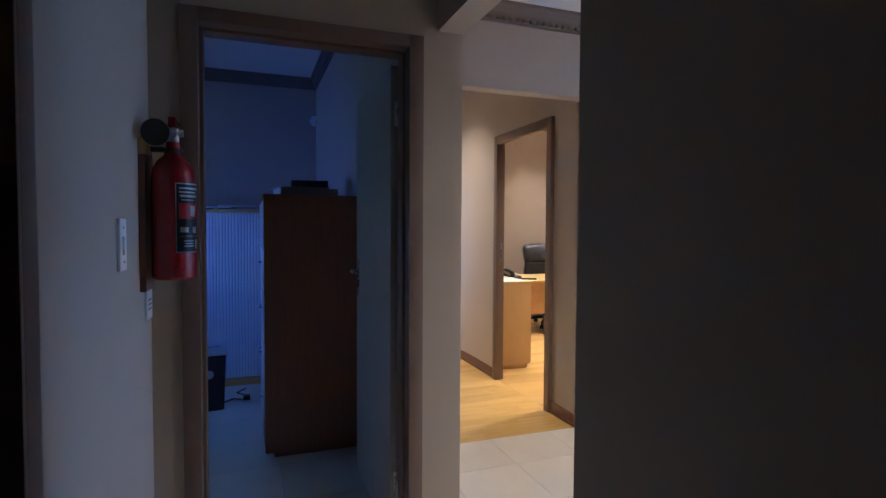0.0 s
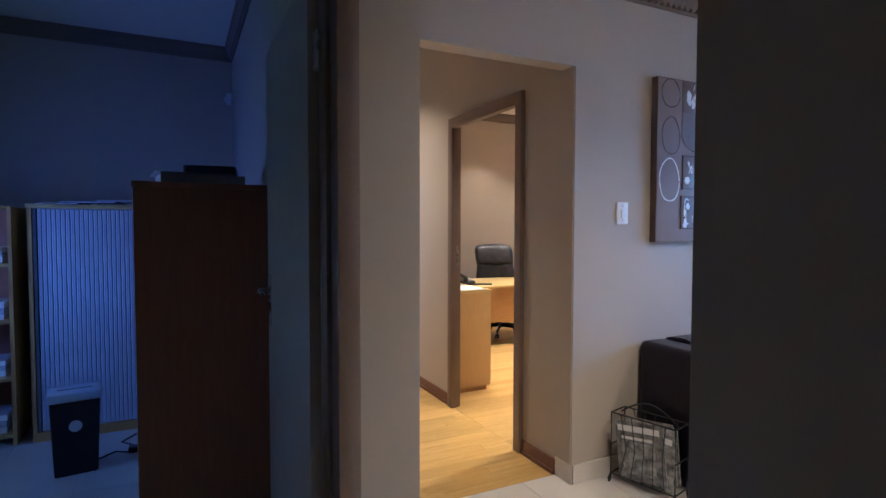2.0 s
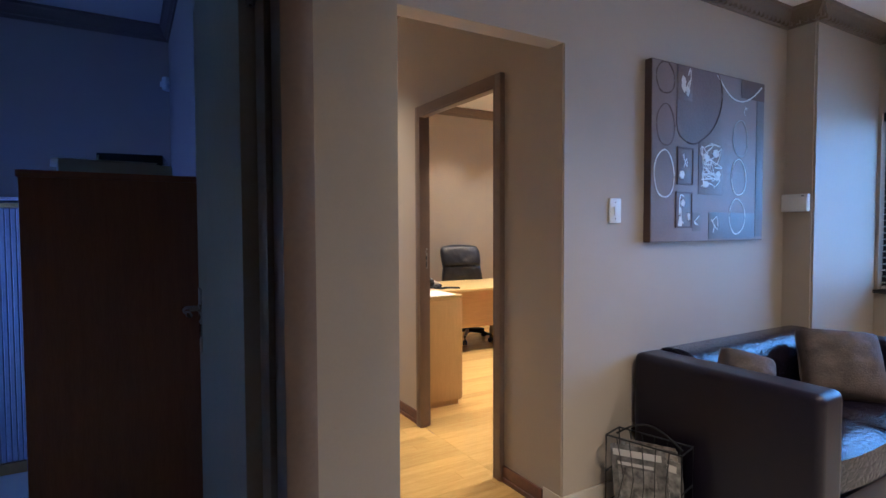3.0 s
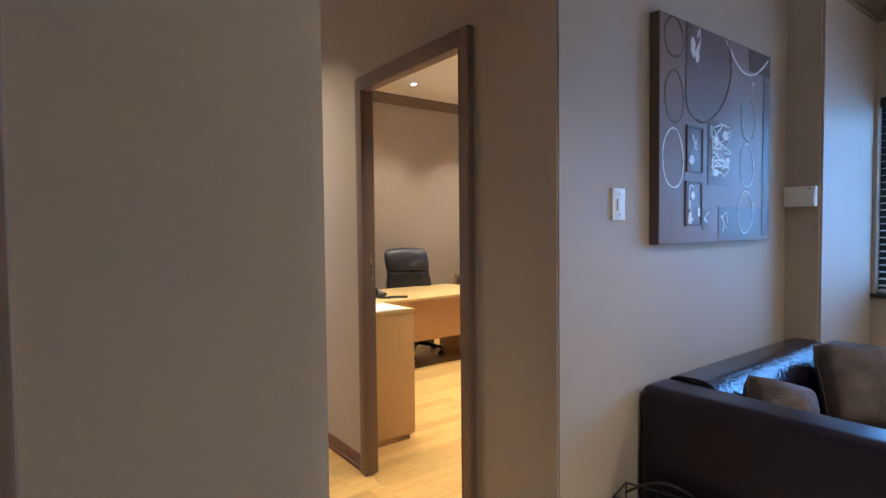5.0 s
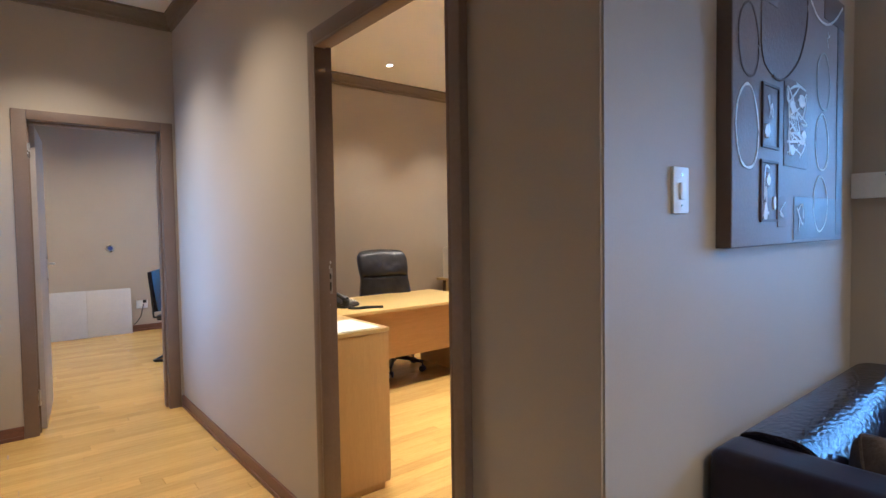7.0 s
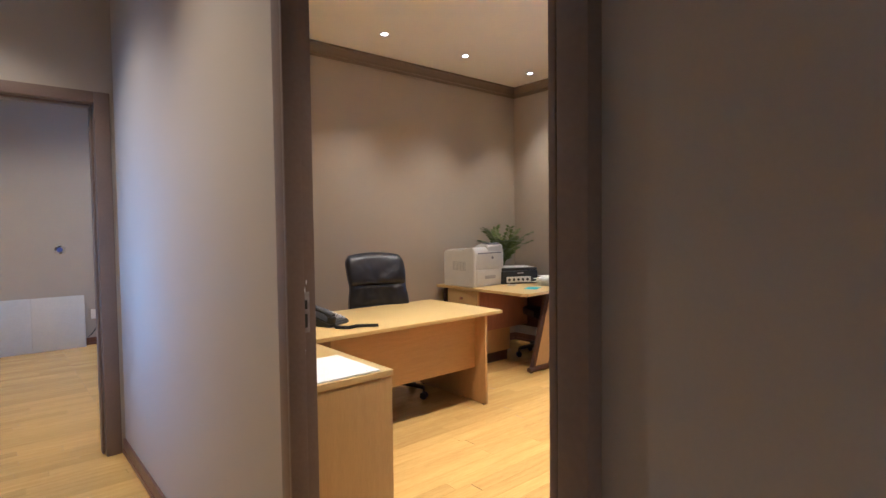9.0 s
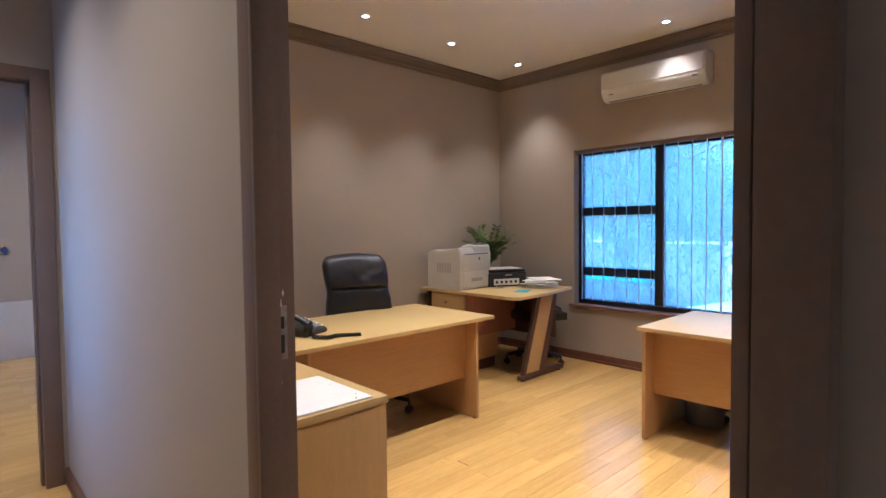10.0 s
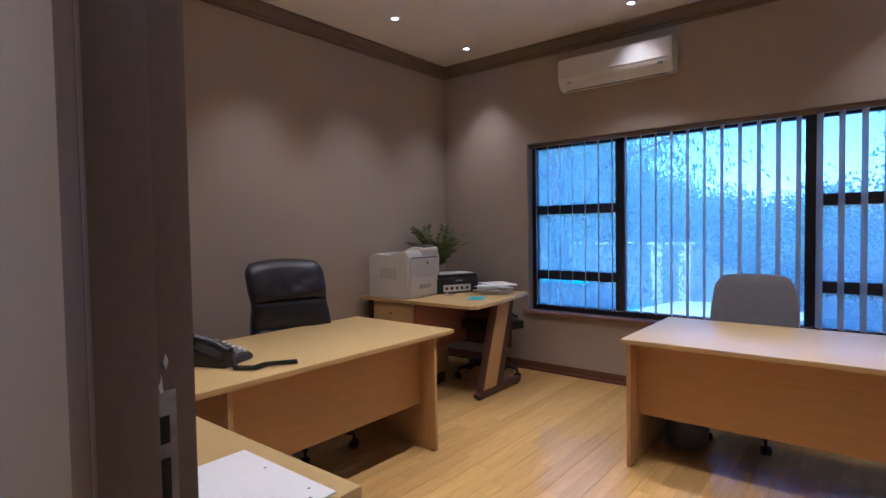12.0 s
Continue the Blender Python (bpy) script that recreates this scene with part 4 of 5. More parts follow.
# ---- office ----
def desk(name, m, w, d, h, inset, label):
    """A desk, local x along its width, modesty panel towards -y."""
    k = thing(name, m, label, "desk")
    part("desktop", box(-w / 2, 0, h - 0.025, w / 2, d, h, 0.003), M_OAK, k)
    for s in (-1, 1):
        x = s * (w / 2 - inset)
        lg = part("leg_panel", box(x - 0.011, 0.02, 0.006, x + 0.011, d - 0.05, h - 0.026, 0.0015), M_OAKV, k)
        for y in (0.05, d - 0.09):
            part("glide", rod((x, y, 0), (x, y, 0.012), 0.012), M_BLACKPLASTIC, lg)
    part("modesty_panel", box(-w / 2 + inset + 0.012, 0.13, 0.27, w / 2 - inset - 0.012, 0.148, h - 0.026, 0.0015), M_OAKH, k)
    return k


desk("desk", pose(3.775, 5.735, 0), 1.60, 0.865, 0.702, 0.16, "light oak office desk with a telephone on it")
desk("desk", pose(4.85, 4.02, 0, 0, 0, -90), 1.60, 0.87, 0.702, 0.035, "light oak office desk by the window")

cr = thing("credenza", pose(0, 0, 0), "light oak side cabinet along the office wall", "cabinet")
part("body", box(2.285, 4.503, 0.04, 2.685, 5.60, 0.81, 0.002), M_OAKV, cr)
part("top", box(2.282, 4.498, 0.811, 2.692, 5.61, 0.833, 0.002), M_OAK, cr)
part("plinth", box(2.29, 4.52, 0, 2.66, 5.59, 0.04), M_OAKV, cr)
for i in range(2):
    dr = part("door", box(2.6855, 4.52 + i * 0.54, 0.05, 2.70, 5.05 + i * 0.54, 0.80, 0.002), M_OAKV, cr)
    part("handle", rod((2.70, 5.0 + i * 0.12, 0.6), (2.716, 5.0 + i * 0.12, 0.6), 0.012), M_CHROME, dr)
wp = thing("white_panel", pose(0, 0, 0), "white laminated panel lying on an oak cabinet", "panel")
part("board", box(2.29, 4.512, 0.8335, 2.644, 4.815, 0.8385, 0.0015), M_PAPER, wp)
for x, y in ((2.62, 4.56), (2.62, 4.70), (2.60, 4.53)):
    part("screw_mark", rod((x, y, 0.838), (x, y, 0.8388), 0.003, n=8), M_GREY, wp)


def star_base(parent, r=0.28, h=0.09, legs=5, turn=0.0):
    """Five-star chair base with twin castors."""
    for i in range(legs):
        a = turn + 2 * math.pi * i / legs
        c, s = math.cos(a), math.sin(a)
        lg = part("base_leg", sweep([(0.02 * c, 0.02 * s, h + 0.035), (0.5 * r * c, 0.5 * r * s, h + 0.025), (r * c, r * s, h)], [0.026, 0.021, 0.015], 8), M_BLACKPLASTIC, parent)
        px, py = -s, c
        part("castor", merged(*[rod((r * c + px * q0, r * s + py * q0, 0.028), (r * c + px * q1, r * s + py * q1, 0.028), 0.028, n=14, b=0.004) for q0, q1 in ((-0.024, -0.006), (0.006, 0.024))], rod((r * c, r * s, 0.028), (r * c, r * s, h), 0.008)), M_BLACKPLASTIC, lg)
    part("gas_lift", merged(rod((0, 0, h), (0, 0, 0.30), 0.027), rod((0, 0, 0.28), (0, 0, 0.43), 0.017)), M_BLACKPLASTIC, parent)


def executive_chair(m):
    """High-backed chair that faces local -y."""
    c = thing("office_chair", m, "black leather high-backed office chair behind a desk", "office chair")
    star_base(c, 0.29, turn=0.5)
    part("mechanism", box(-0.09, -0.12, 0.41, 0.09, 0.10, 0.445, 0.01), M_BLACKPLASTIC, c)
    st = cushion(0.50, 0.50, 0.12, 0.3, seed=2)
    st.transform(pose(0, -0.02, 0.50))
    part("seat", st, M_BLACKLEATHER, c)
    bk = bmesh.new()
    bmesh.ops.create_cube(bk, size=2)
    bmesh.ops.subdivide_edges(bk, edges=list(bk.edges), cuts=30, use_grid_fill=True)
    for v in bk.verts:
        x, y, z = v.co
        e = (max(0, 1 - abs(x) ** 4) * max(0, 1 - abs(z) ** 8)) ** 0.5
        corner = 1 - 0.16 * max(0.0, (z - 0.72) / 0.28) ** 2.2 * (1 if z > 0 else 0)
        w = 0.252 * corner * (1 - 0.05 * math.exp(-((z - 0.10) / 0.22) ** 2)) + 0.012 * max(0, -z)
        head = 0.030 * (1 / (1 + math.exp(-(z - 0.20) * 24)))
        seam = 0.022 * sum(k * math.exp(-((z - q) / 0.035) ** 2) for q, k in ((0.17, 1.0), (-0.42, 0.5))) * e
        fold = (0.012 * noise.noise(Vector((x * 2.2, z * 3.5, 4))) + 0.006 * noise.noise(Vector((x * 6, z * 7, 2)))) * e
        thick = 0.020 + 0.042 * e
        top = 0.02 * max(0.0, z) ** 6 * (1 - x * x)
        yy = -(thick + head * e - seam + fold) if y < 0 else thick * 0.9
        v.co = Vector((x * w, yy + 0.05 * z * z - 0.03 * x * x + 0.06 * z, 0.825 + 0.285 * z + top))
    bk.transform(pose(0, 0.25, 0))
    part("backrest", bk, M_BLACKLEATHER, c)
    part("back_bar", sweep([(0, 0.05, 0.425), (0, 0.24, 0.44), (0, 0.315, 0.55), (0, 0.32, 0.7)], 0.022, 8, flat=0.5), M_BLACKPLASTIC, c)
    for s in (-1, 1):
        part("armrest", sweep([(s * 0.26, -0.12, 0.46), (s * 0.29, -0.15, 0.60), (s * 0.29, -0.10, 0.66), (s * 0.29, 0.12, 0.665), (s * 0.28, 0.22, 0.62)], [0.014, 0.018, 0.024, 0.024, 0.016], 10), M_BLACKPLASTIC, c)
    return c


executive_chair(pose(4.0, 6.43, 0, 0, 0, -14))


def task_chair(m, label, fabric, back=True, top=0.985, w=0.245):
    c = thing("office_chair", m, label, "office chair")
    star_base(c, 0.27, turn=0.2)
    part("mechanism", box(-0.08, -0.1, 0.40, 0.08, 0.12, 0.435, 0.01), M_BLACKPLASTIC, c)
    st = cushion(0.48, 0.47, 0.09, 0.3, seed=4)
    st.transform(pose(0, -0.02, 0.475))
    part("seat", st, fabric, c)
    if back:
        bk = bmesh.new()
        bmesh.ops.create_cube(bk, size=2)
        bmesh.ops.subdivide_edges(bk, edges=list(bk.edges), cuts=14, use_grid_fill=True)
        h = (top - 0.56) / 2
        for v in bk.verts:
            x, y, z = v.co
            taper = (1.0 - 0.10 * max(0, z)) * (1 - 0.16 * max(0, abs(z) - 0.6) ** 2 / 0.16 * abs(x) ** 3)
            dome = 0.03 * (1 - x * x) * max(0, z)
            e = (max(0, 1 - abs(x) ** 6) * max(0, 1 - abs(z) ** 6)) ** 0.5
            v.co = Vector((x * w * taper, (-(0.012 + 0.028 * e) if y < 0 else 0.012 + 0.015 * e) - 0.05 * x * x + 0.04 * z, 0.545 + h + h * z + dome * 0.5))
        bk.transform(pose(0, 0.25, 0))
        part("backrest", bk, fabric, c)
        part("back_bar", sweep([(0, 0.08, 0.42), (0, 0.27, 0.43), (0, 0.30, 0.52), (0, 0.285, 0.72)], 0.022, 8, flat=0.45), M_BLACKPLASTIC, c)
    else:
        for s in (-1, 1):
            part("armrest", sweep([(s * 0.22, 0.0, 0.44), (s * 0.30, 0.0, 0.47), (s * 0.31, 0.02, 0.57), (s * 0.30, -0.09, 0.585), (s * 0.30, -0.14, 0.56)], 0.011, 8), M_BLACKPLASTIC, c)
    return c


task_chair(pose(5.72, 4.36, 0, 0, 0, -90), "grey upholstered office chair behind a desk", M_GREYFABRIC)
task_chair(pose(5.93, 6.42, 0, 0, 0, 60), "black office stool pushed under a desk", M_BLACKPLASTIC, back=False)


def side_desk():
    k = thing("printer_desk", pose(0, 0, 0), "oak desk with slanted dark legs carrying printers", "desk")
    H = 0.748
    top = [(5.13, 7.185), (5.13, 6.03), (5.17, 5.985), (5.45, 6.0), (5.75, 6.045), (6.13, 6.12), (6.13, 7.185)]
    part("desktop", prism(top, Matrix.Translation((0, 0, H - 0.026)), 0.026, 0.002), M_OAK, k)
    up = Matrix(((1, 0, 0, 0), (0, 0, -1, 6.125), (0, 1, 0, 0), (0, 0, 0, 1)))
    lg = part("leg", prism([(5.34, 0.04), (5.66, 0.04), (5.85, H - 0.027), (5.55, H - 0.027)], up, 0.035, 0.003), M_DARKPANEL, k, "dark slanted leg")
    part("leg_insert", prism([(5.385, 0.06), (5.56, 0.06), (5.775, H - 0.04), (5.60, H - 0.04)], Matrix.Translation((0, -0.0352, 0)) @ up, 0.006, 0.001), M_OAKV, lg, "pale oak insert")
    part("foot", prism([(5.31, 0.012), (5.93, 0.012), (5.93, 0.055), (5.80, 0.065), (5.31, 0.045)], Matrix.Translation((0, 0.006, 0)) @ up, 0.05, 0.004), M_DARKPANEL, lg)
    for x in (5.34, 5.88):
        part("glide", rod((x, 6.10, 0), (x, 6.10, 0.014), 0.014), M_BLACKPLASTIC, lg)
    lg2 = part("leg", box(5.20, 7.12, 0.0, 6.05, 7.155, H - 0.027, 0.002), M_DARKPANEL, k)
    part("modesty_panel", box(5.86, 6.127, 0.30, 5.878, 7.118, H - 0.027, 0.001), M_DARKPANEL, k, "dark modesty panel")
    part("modesty_panel", box(5.168, 6.575, 0.33, 5.84, 6.596, H - 0.027, 0.001), M_BROWNCAB, k, "brown veneered modesty panel")
    pd = part("pedestal", box(5.165, 6.60, 0.10, 5.60, 7.04, H - 0.03, 0.002), M_OAKV, k)
    part("pedestal_plinth", box(5.19, 6.62, 0.0, 5.58, 7.02, 0.10), M_DARKPANEL, k)
    for i in range(3):
        z = 0.11 + i * 0.203
        dw = part("drawer", box(5.150, 6.605, z, 5.1645, 7.035, z + 0.195, 0.002), M_OAK, pd)
        part("knob", rod((5.128, 6.82, z + 0.12), (5.150, 6.82, z + 0.12), 0.015, 0.010), M_BROWNCAB, pd, "round wooden knob")


M_DARKPANEL = mat("dark_mahogany_panel", (0.085, 0.04, 0.025), (0.055, 0.026, 0.017), 0.4, scale=4, stretch=(10, 10, 1), bscale=24)
side_desk()


def laser_printer():
    p = thing("laser_printer", pose(5.17, 6.66, 0.749, 0, 0, 4) @ Matrix.Diagonal((1.04, 1.0, 1.12, 1)), "cream laser printer standing on an oak desk", "printer")
    w, d, h = 0.43, 0.42, 0.335
    prof = [(0, 0.0), (d, 0.0), (d, 0.30), (d - 0.05, 0.325), (0.17, 0.318), (0.13, 0.335), (0.03, 0.345), (0.0, 0.30)]
    m = Matrix(((0, 0, 1, 0), (1, 0, 0, 0), (0, 1, 0, 0), (0, 0, 0, 1)))
    part("body", prism(prof, m, w, 0.008), M_PRINTER, p)
    hump = [(0.0, 0.30), (0.0, 0.352), (0.02, 0.366), (0.10, 0.372), (0.15, 0.358), (0.21, 0.328), (0.21, 0.30)]
    part("top_cover", prism(hump, Matrix.Translation((w - 0.235, 0.004, 0)) @ m, 0.225, 0.006), M_PRINTER, p)
    part("output_tray", box(0.05, 0.19, 0.317, w - 0.08, d - 0.04, 0.326, 0.003), M_GREYLIGHT, p, "pale grey output tray")
    cp = part("control_panel", box(w - 0.21, 0.018, 0.362, w - 0.045, 0.098, 0.379, 0.006), M_GREY, p, "dark control panel")
    part("display", box(w - 0.17, 0.04, 0.378, w - 0.095, 0.08, 0.3802), M_BLACKPLASTIC, cp)
    for i in range(4):
        part("button", rod((w - 0.075 + 0.008 * (i % 2), 0.034 + 0.015 * i, 0.378), (w - 0.075 + 0.008 * (i % 2), 0.034 + 0.015 * i, 0.3815), 0.004, n=8), M_WHITEPLASTIC, cp)
    part("paper_cassette", box(0.025, -0.009, 0.02, w - 0.025, 0.01, 0.145, 0.005), M_PRINTER, p)
    part("cassette_grip", box(0.14, -0.012, 0.065, 0.29, -0.006, 0.095, 0.003), M_GREYLIGHT, p)
    part("front_cover", box(0.02, -0.008, 0.152, w - 0.02, 0.008, 0.29, 0.006), M_PRINTER, p)
    part("exit_slot", box(0.05, -0.0085, 0.288, w - 0.05, 0.003, 0.296), M_GREY, p, "dark seam")
    part("badge", rod((0.25, -0.011, 0.25), (0.25, -0.007, 0.25), 0.012, n=16), M_GREY, p, "round maker's badge")
    for i in range(9):
        part("vent_slot", box(-0.001, 0.12 + i * 0.02, 0.14, 0.004, 0.13 + i * 0.02, 0.22), M_GREYLIGHT, p, "side vent slot")
    rc = thing("cable", pose(0, 0, 0), "white cable lying beside a printer", "cable")
    part("cord", sweep([(5.62, 6.62, 0.757), (5.52, 6.55, 0.754), (5.60, 6.52, 0.754), (5.66, 6.56, 0.754)], 0.006, 6), M_WHITEPLASTIC, rc)


M_GREYLIGHT = mat("light_grey_plastic", (0.42, 0.41, 0.39), (0.38, 0.37, 0.35), 0.5)
laser_printer()


def small_printer():
    p = thing("inkjet_printer", pose(5.80, 6.72, 0.749, 0, 0, -24), "black and white inkjet printer on an oak desk", "printer")
    part("body", box(-0.2, -0.15, 0, 0.2, 0.15, 0.135, 0.015, 3), M_BLACKPLASTIC, p)
    part("lid", box(-0.195, -0.145, 0.136, 0.195, 0.148, 0.165, 0.012, 3), M_BLACKPLASTIC, p)
    part("lid_panel", box(-0.17, -0.12, 0.164, 0.17, 0.13, 0.171, 0.003), M_WHITEPLASTIC, p, "white lid panel")
    part("tray_front", box(-0.15, -0.156, 0.015, 0.12, -0.148, 0.075, 0.003), M_WHITEPLASTIC, p, "white front sticker")
    for i in range(5):
        part("sticker_print", rod((-0.12 + i * 0.05, -0.1575, 0.045), (-0.12 + i * 0.05, -0.1555, 0.045), 0.014, n=10), M_LABELBLACK, p, "dark pictogram")
    part("badge", box(-0.03, -0.1525, 0.105, 0.04, -0.1495, 0.115), M_GREYLIGHT, p, "pale maker's mark")


small_printer()

rr = random.Random(9)
for i in range(12):
    sh = thing("paper_sheaf", pose(5.94 + rr.uniform(-0.045, 0.035), 6.35 + rr.uniform(-0.035, 0.03), 0.7485 + i * 0.0065, 0, 0, 32 + rr.uniform(-30, 30)), "white sheaf of papers piled on a desk", "papers", "pile of papers")
    pr = prism([(-0.17, -0.12), (0.17, -0.12), (0.17, 0.12), (-0.17, 0.12)], Matrix.Identity(4), 0.006, 0.0015)
    part("sheets", pr, M_PAPER, sh)
cc = thing("cyan_card", pose(5.53, 6.24, 0.7485, 0, 0, 25), "bright cyan card lying on an oak desk", "card")
part("card", box(-0.09, -0.06, 0, 0.09, 0.06, 0.002, 0.0005), M_CYAN, cc)


def palm():
    """Potted plant with arching feathered stems."""
    p = thing("potted_plant", pose(5.93, 7.0, 0.749), "green feathery pot plant in the office corner", "plant")
    part("pot", turned([(0.02, 0), (0.07, 0.0), (0.085, 0.12), (0.092, 0.15), (0.084, 0.152), (0.078, 0.13), (0.02, 0.128)], 24), M_TERRA, p, "brown flower pot")
    rr = random.Random(25)
    for i in range(22):
        a = rr.uniform(2.2, 6.0) if i < 12 else rr.uniform(0, 6.28)
        reach, height = rr.uniform(0.16, 0.42) * (0.5 if 0 < a < 2.2 else 1), rr.uniform(0.28, 0.56)
        pts = []
        for k in range(9):
            f = k / 8
            pts.append(Vector((math.cos(a) * reach * f ** 1.4, min(0.15, math.sin(a) * reach * f ** 1.4), 0.13 + height * (f - 0.28 * f ** 3 * (reach / 0.36)))))
        st = part("stem", sweep(pts, [0.005 - 0.0004 * k for k in range(9)], 6), M_LEAF, p)
        bm = bmesh.new()
        for k in range(24):
            f = 0.3 + 0.7 * k / 24
            i0 = min(7, int(f * 8))
            q = pts[i0].lerp(pts[i0 + 1], f * 8 - i0)
            dr = (pts[i0 + 1] - pts[i0]).normalized()
            side = dr.cross(Vector((0, 0, 1))).normalized() * (1 if k % 2 else -1)
            ln = 0.088 * (1 - 0.55 * abs(f - 0.55)) * rr.uniform(0.8, 1.15)
            tip = q + side * ln * 0.85 + dr * ln * 0.55 + Vector((0, 0, -0.012 + rr.uniform(-0.01, 0.01)))
            mid = q.lerp(tip, 0.45)
            wv = dr * 0.0145
            vs = [bm.verts.new(c) for c in (q, mid - wv + Vector((0, 0, 0.004)), tip, mid + wv + Vector((0, 0, 0.004)))]
            bm.faces.new(vs)
        for v in bm.verts:
            v.co.x, v.co.y = min(v.co.x, 0.38), min(v.co.y, 0.18)
        tagged(part("foliage", bm, M_LEAF, st), kind="stuff")


M_TERRA = mat("brown_glazed_pot", (0.16, 0.08, 0.05), None, 0.4)
M_LEAF = mat("green_leaf", (0.20, 0.25, 0.07), (0.08, 0.13, 0.03), 0.4, scale=12)
palm()


def telephone():
    p = thing("telephone", (pose(3.30, 6.14, 0.7025, 0, 0, 24) @ Matrix.Scale(1.15, 4)), "black desk telephone with a coiled cord", "telephone")
    m = Matrix(((0, 0, 1, -0.09), (1, 0, 0, 0), (0, 1, 0, 0), (0, 0, 0, 1)))
    part("base", prism([(-0.10, 0), (0.11, 0), (0.11, 0.075), (0.085, 0.08), (-0.10, 0.022)], m, 0.18, 0.006), M_BLACKPLASTIC, p)
    hs = part("handset", merged(sweep([(-0.06, -0.095, 0.058), (-0.06, -0.04, 0.085), (-0.06, 0.04, 0.105), (-0.06, 0.10, 0.108)], [0.022, 0.016, 0.016, 0.022], 10), rod((-0.06, -0.085, 0.02), (-0.06, -0.09, 0.06), 0.026, n=14, b=0.004), rod((-0.06, 0.09, 0.075), (-0.06, 0.095, 0.112), 0.026, n=14, b=0.004)), M_BLACKPLASTIC, p)
    for i in range(4):
        for j in range(3):
            part("key", box(-0.002 + j * 0.022, -0.07 + i * 0.022, 0.030 + i * 0.006, 0.014 + j * 0.022, -0.055 + i * 0.022, 0.041 + i * 0.006, 0.002), M_GREYLIGHT, p)
    for i in range(5):
        part("side_key", box(0.068, -0.075 + i * 0.026, 0.028 + i * 0.0072, 0.083, -0.06 + i * 0.026, 0.040 + i * 0.0072, 0.002), M_PAPER, p, "pale memory key")
    part("display", box(-0.004, 0.03, 0.064, 0.062, 0.075, 0.078, 0.002), M_GREY, p)
    ctl = [(3.30, 6.00, 0.716), (3.26, 5.93, 0.716), (3.31, 5.86, 0.716), (3.38, 5.88, 0.716), (3.44, 5.84, 0.716), (3.50, 5.80, 0.716)]
    path = []
    for a, b in zip(ctl, ctl[1:]):
        for k in range(10):
            path.append(Vector(a).lerp(Vector(b), k / 10))
    coil = []
    for i, q in enumerate(path[:-1]):
        dr = (path[i + 1] - q).normalized()
        sd = dr.cross(Vector((0, 0, 1)))
        for k in range(6):
            t = 2 * math.pi * k / 6
            coil.append(q + dr * 0.0012 * k + sd * 0.009 * math.cos(t) + Vector((0, 0, 0.009 * math.sin(t))))
    cbm = sweep(coil, 0.0034, 5)
    cbm.transform((pose(3.30, 6.14, 0.7025, 0, 0, 24) @ Matrix.Scale(1.15, 4)).inverted())
    part("coiled_cord", cbm, M_BLACKPLASTIC, p, "black coiled cord")


telephone()


def waste_bin():
    b = thing("waste_bin", pose(5.42, 4.63, 0), "dark grey plastic waste bin under a desk", "bin")
    part("bucket", turned([(0.11, 0.0), (0.115, 0.005), (0.14, 0.28), (0.148, 0.285), (0.148, 0.295), (0.136, 0.293), (0.110, 0.02), (0.02, 0.018)], 28), M_GREY, b)


waste_bin()


def air_conditioner():
    a = thing("air_conditioner", pose(6.35, 4.93, 2.445) @ Matrix.Diagonal((1, 0.99, 0.9, 1)), "white wall-mounted air conditioner above the window", "air conditioner")
    m = Matrix(((-1, 0, 0, 0), (0, 0, 1, 0), (0, 1, 0, 0), (0, 0, 0, 1)))
    part("body", prism([(0, 0.02), (0.07, 0.0), (0.12, 0.01), (0.165, 0.06), (0.18, 0.11), (0.178, 0.27), (0.15, 0.295), (0, 0.30)], m, 0.92, 0.008), M_WHITEPLASTIC, a)
    part("front_panel", prism([(0.176, 0.115), (0.186, 0.12), (0.184, 0.265), (0.174, 0.272)], Matrix.Translation((0, 0.015, 0)) @ m, 0.89, 0.002), M_WHITEPLASTIC, a)
    part("louvre", prism([(0.105, 0.012), (0.150, 0.055), (0.158, 0.05), (0.115, 0.004)], Matrix.Translation((0, 0.06, 0)) @ m, 0.80, 0.001), M_WHITEPLASTIC, a)
    part("outlet", prism([(0.10, 0.004), (0.118, 0.008), (0.118, 0.012), (0.10, 0.012)], Matrix.Translation((0, 0.05, -0.003)) @ m, 0.82), M_GREY, a, "dark air outlet")
    part("indicator", box(-0.189, 0.06, 0.075, -0.172, 0.10, 0.087, 0.001), M_GREY, a, "dark indicator window")
    part("badge", box(-0.168, 0.80, 0.060, -0.160, 0.84, 0.068), M_GREY, a)


air_conditioner()


def downlight(x, y, z):
    d = thing("downlight", pose(x, y, z), "small round recessed ceiling spotlight, lit", "downlight", "recessed downlights")
    rim = turned([(0.0235, -0.001), (0.026, -0.006), (0.038, -0.006), (0.041, -0.001), (0.0235, -0.0009)], 24)
    part("trim_ring", rim, M_WHITEPLASTIC, d)
    part("lamp", rod((0, 0, -0.004), (0, 0, -0.0012), 0.023, n=20), M_LAMP, d, "glowing lamp face")


for px, py in OFFICE_LAMPS + HALL_LAMPS + FAR_LAMPS:
    downlight(px, py, CEIL)
for px, py in RECEPTION_LAMPS:
    downlight(px, py, 2.66)


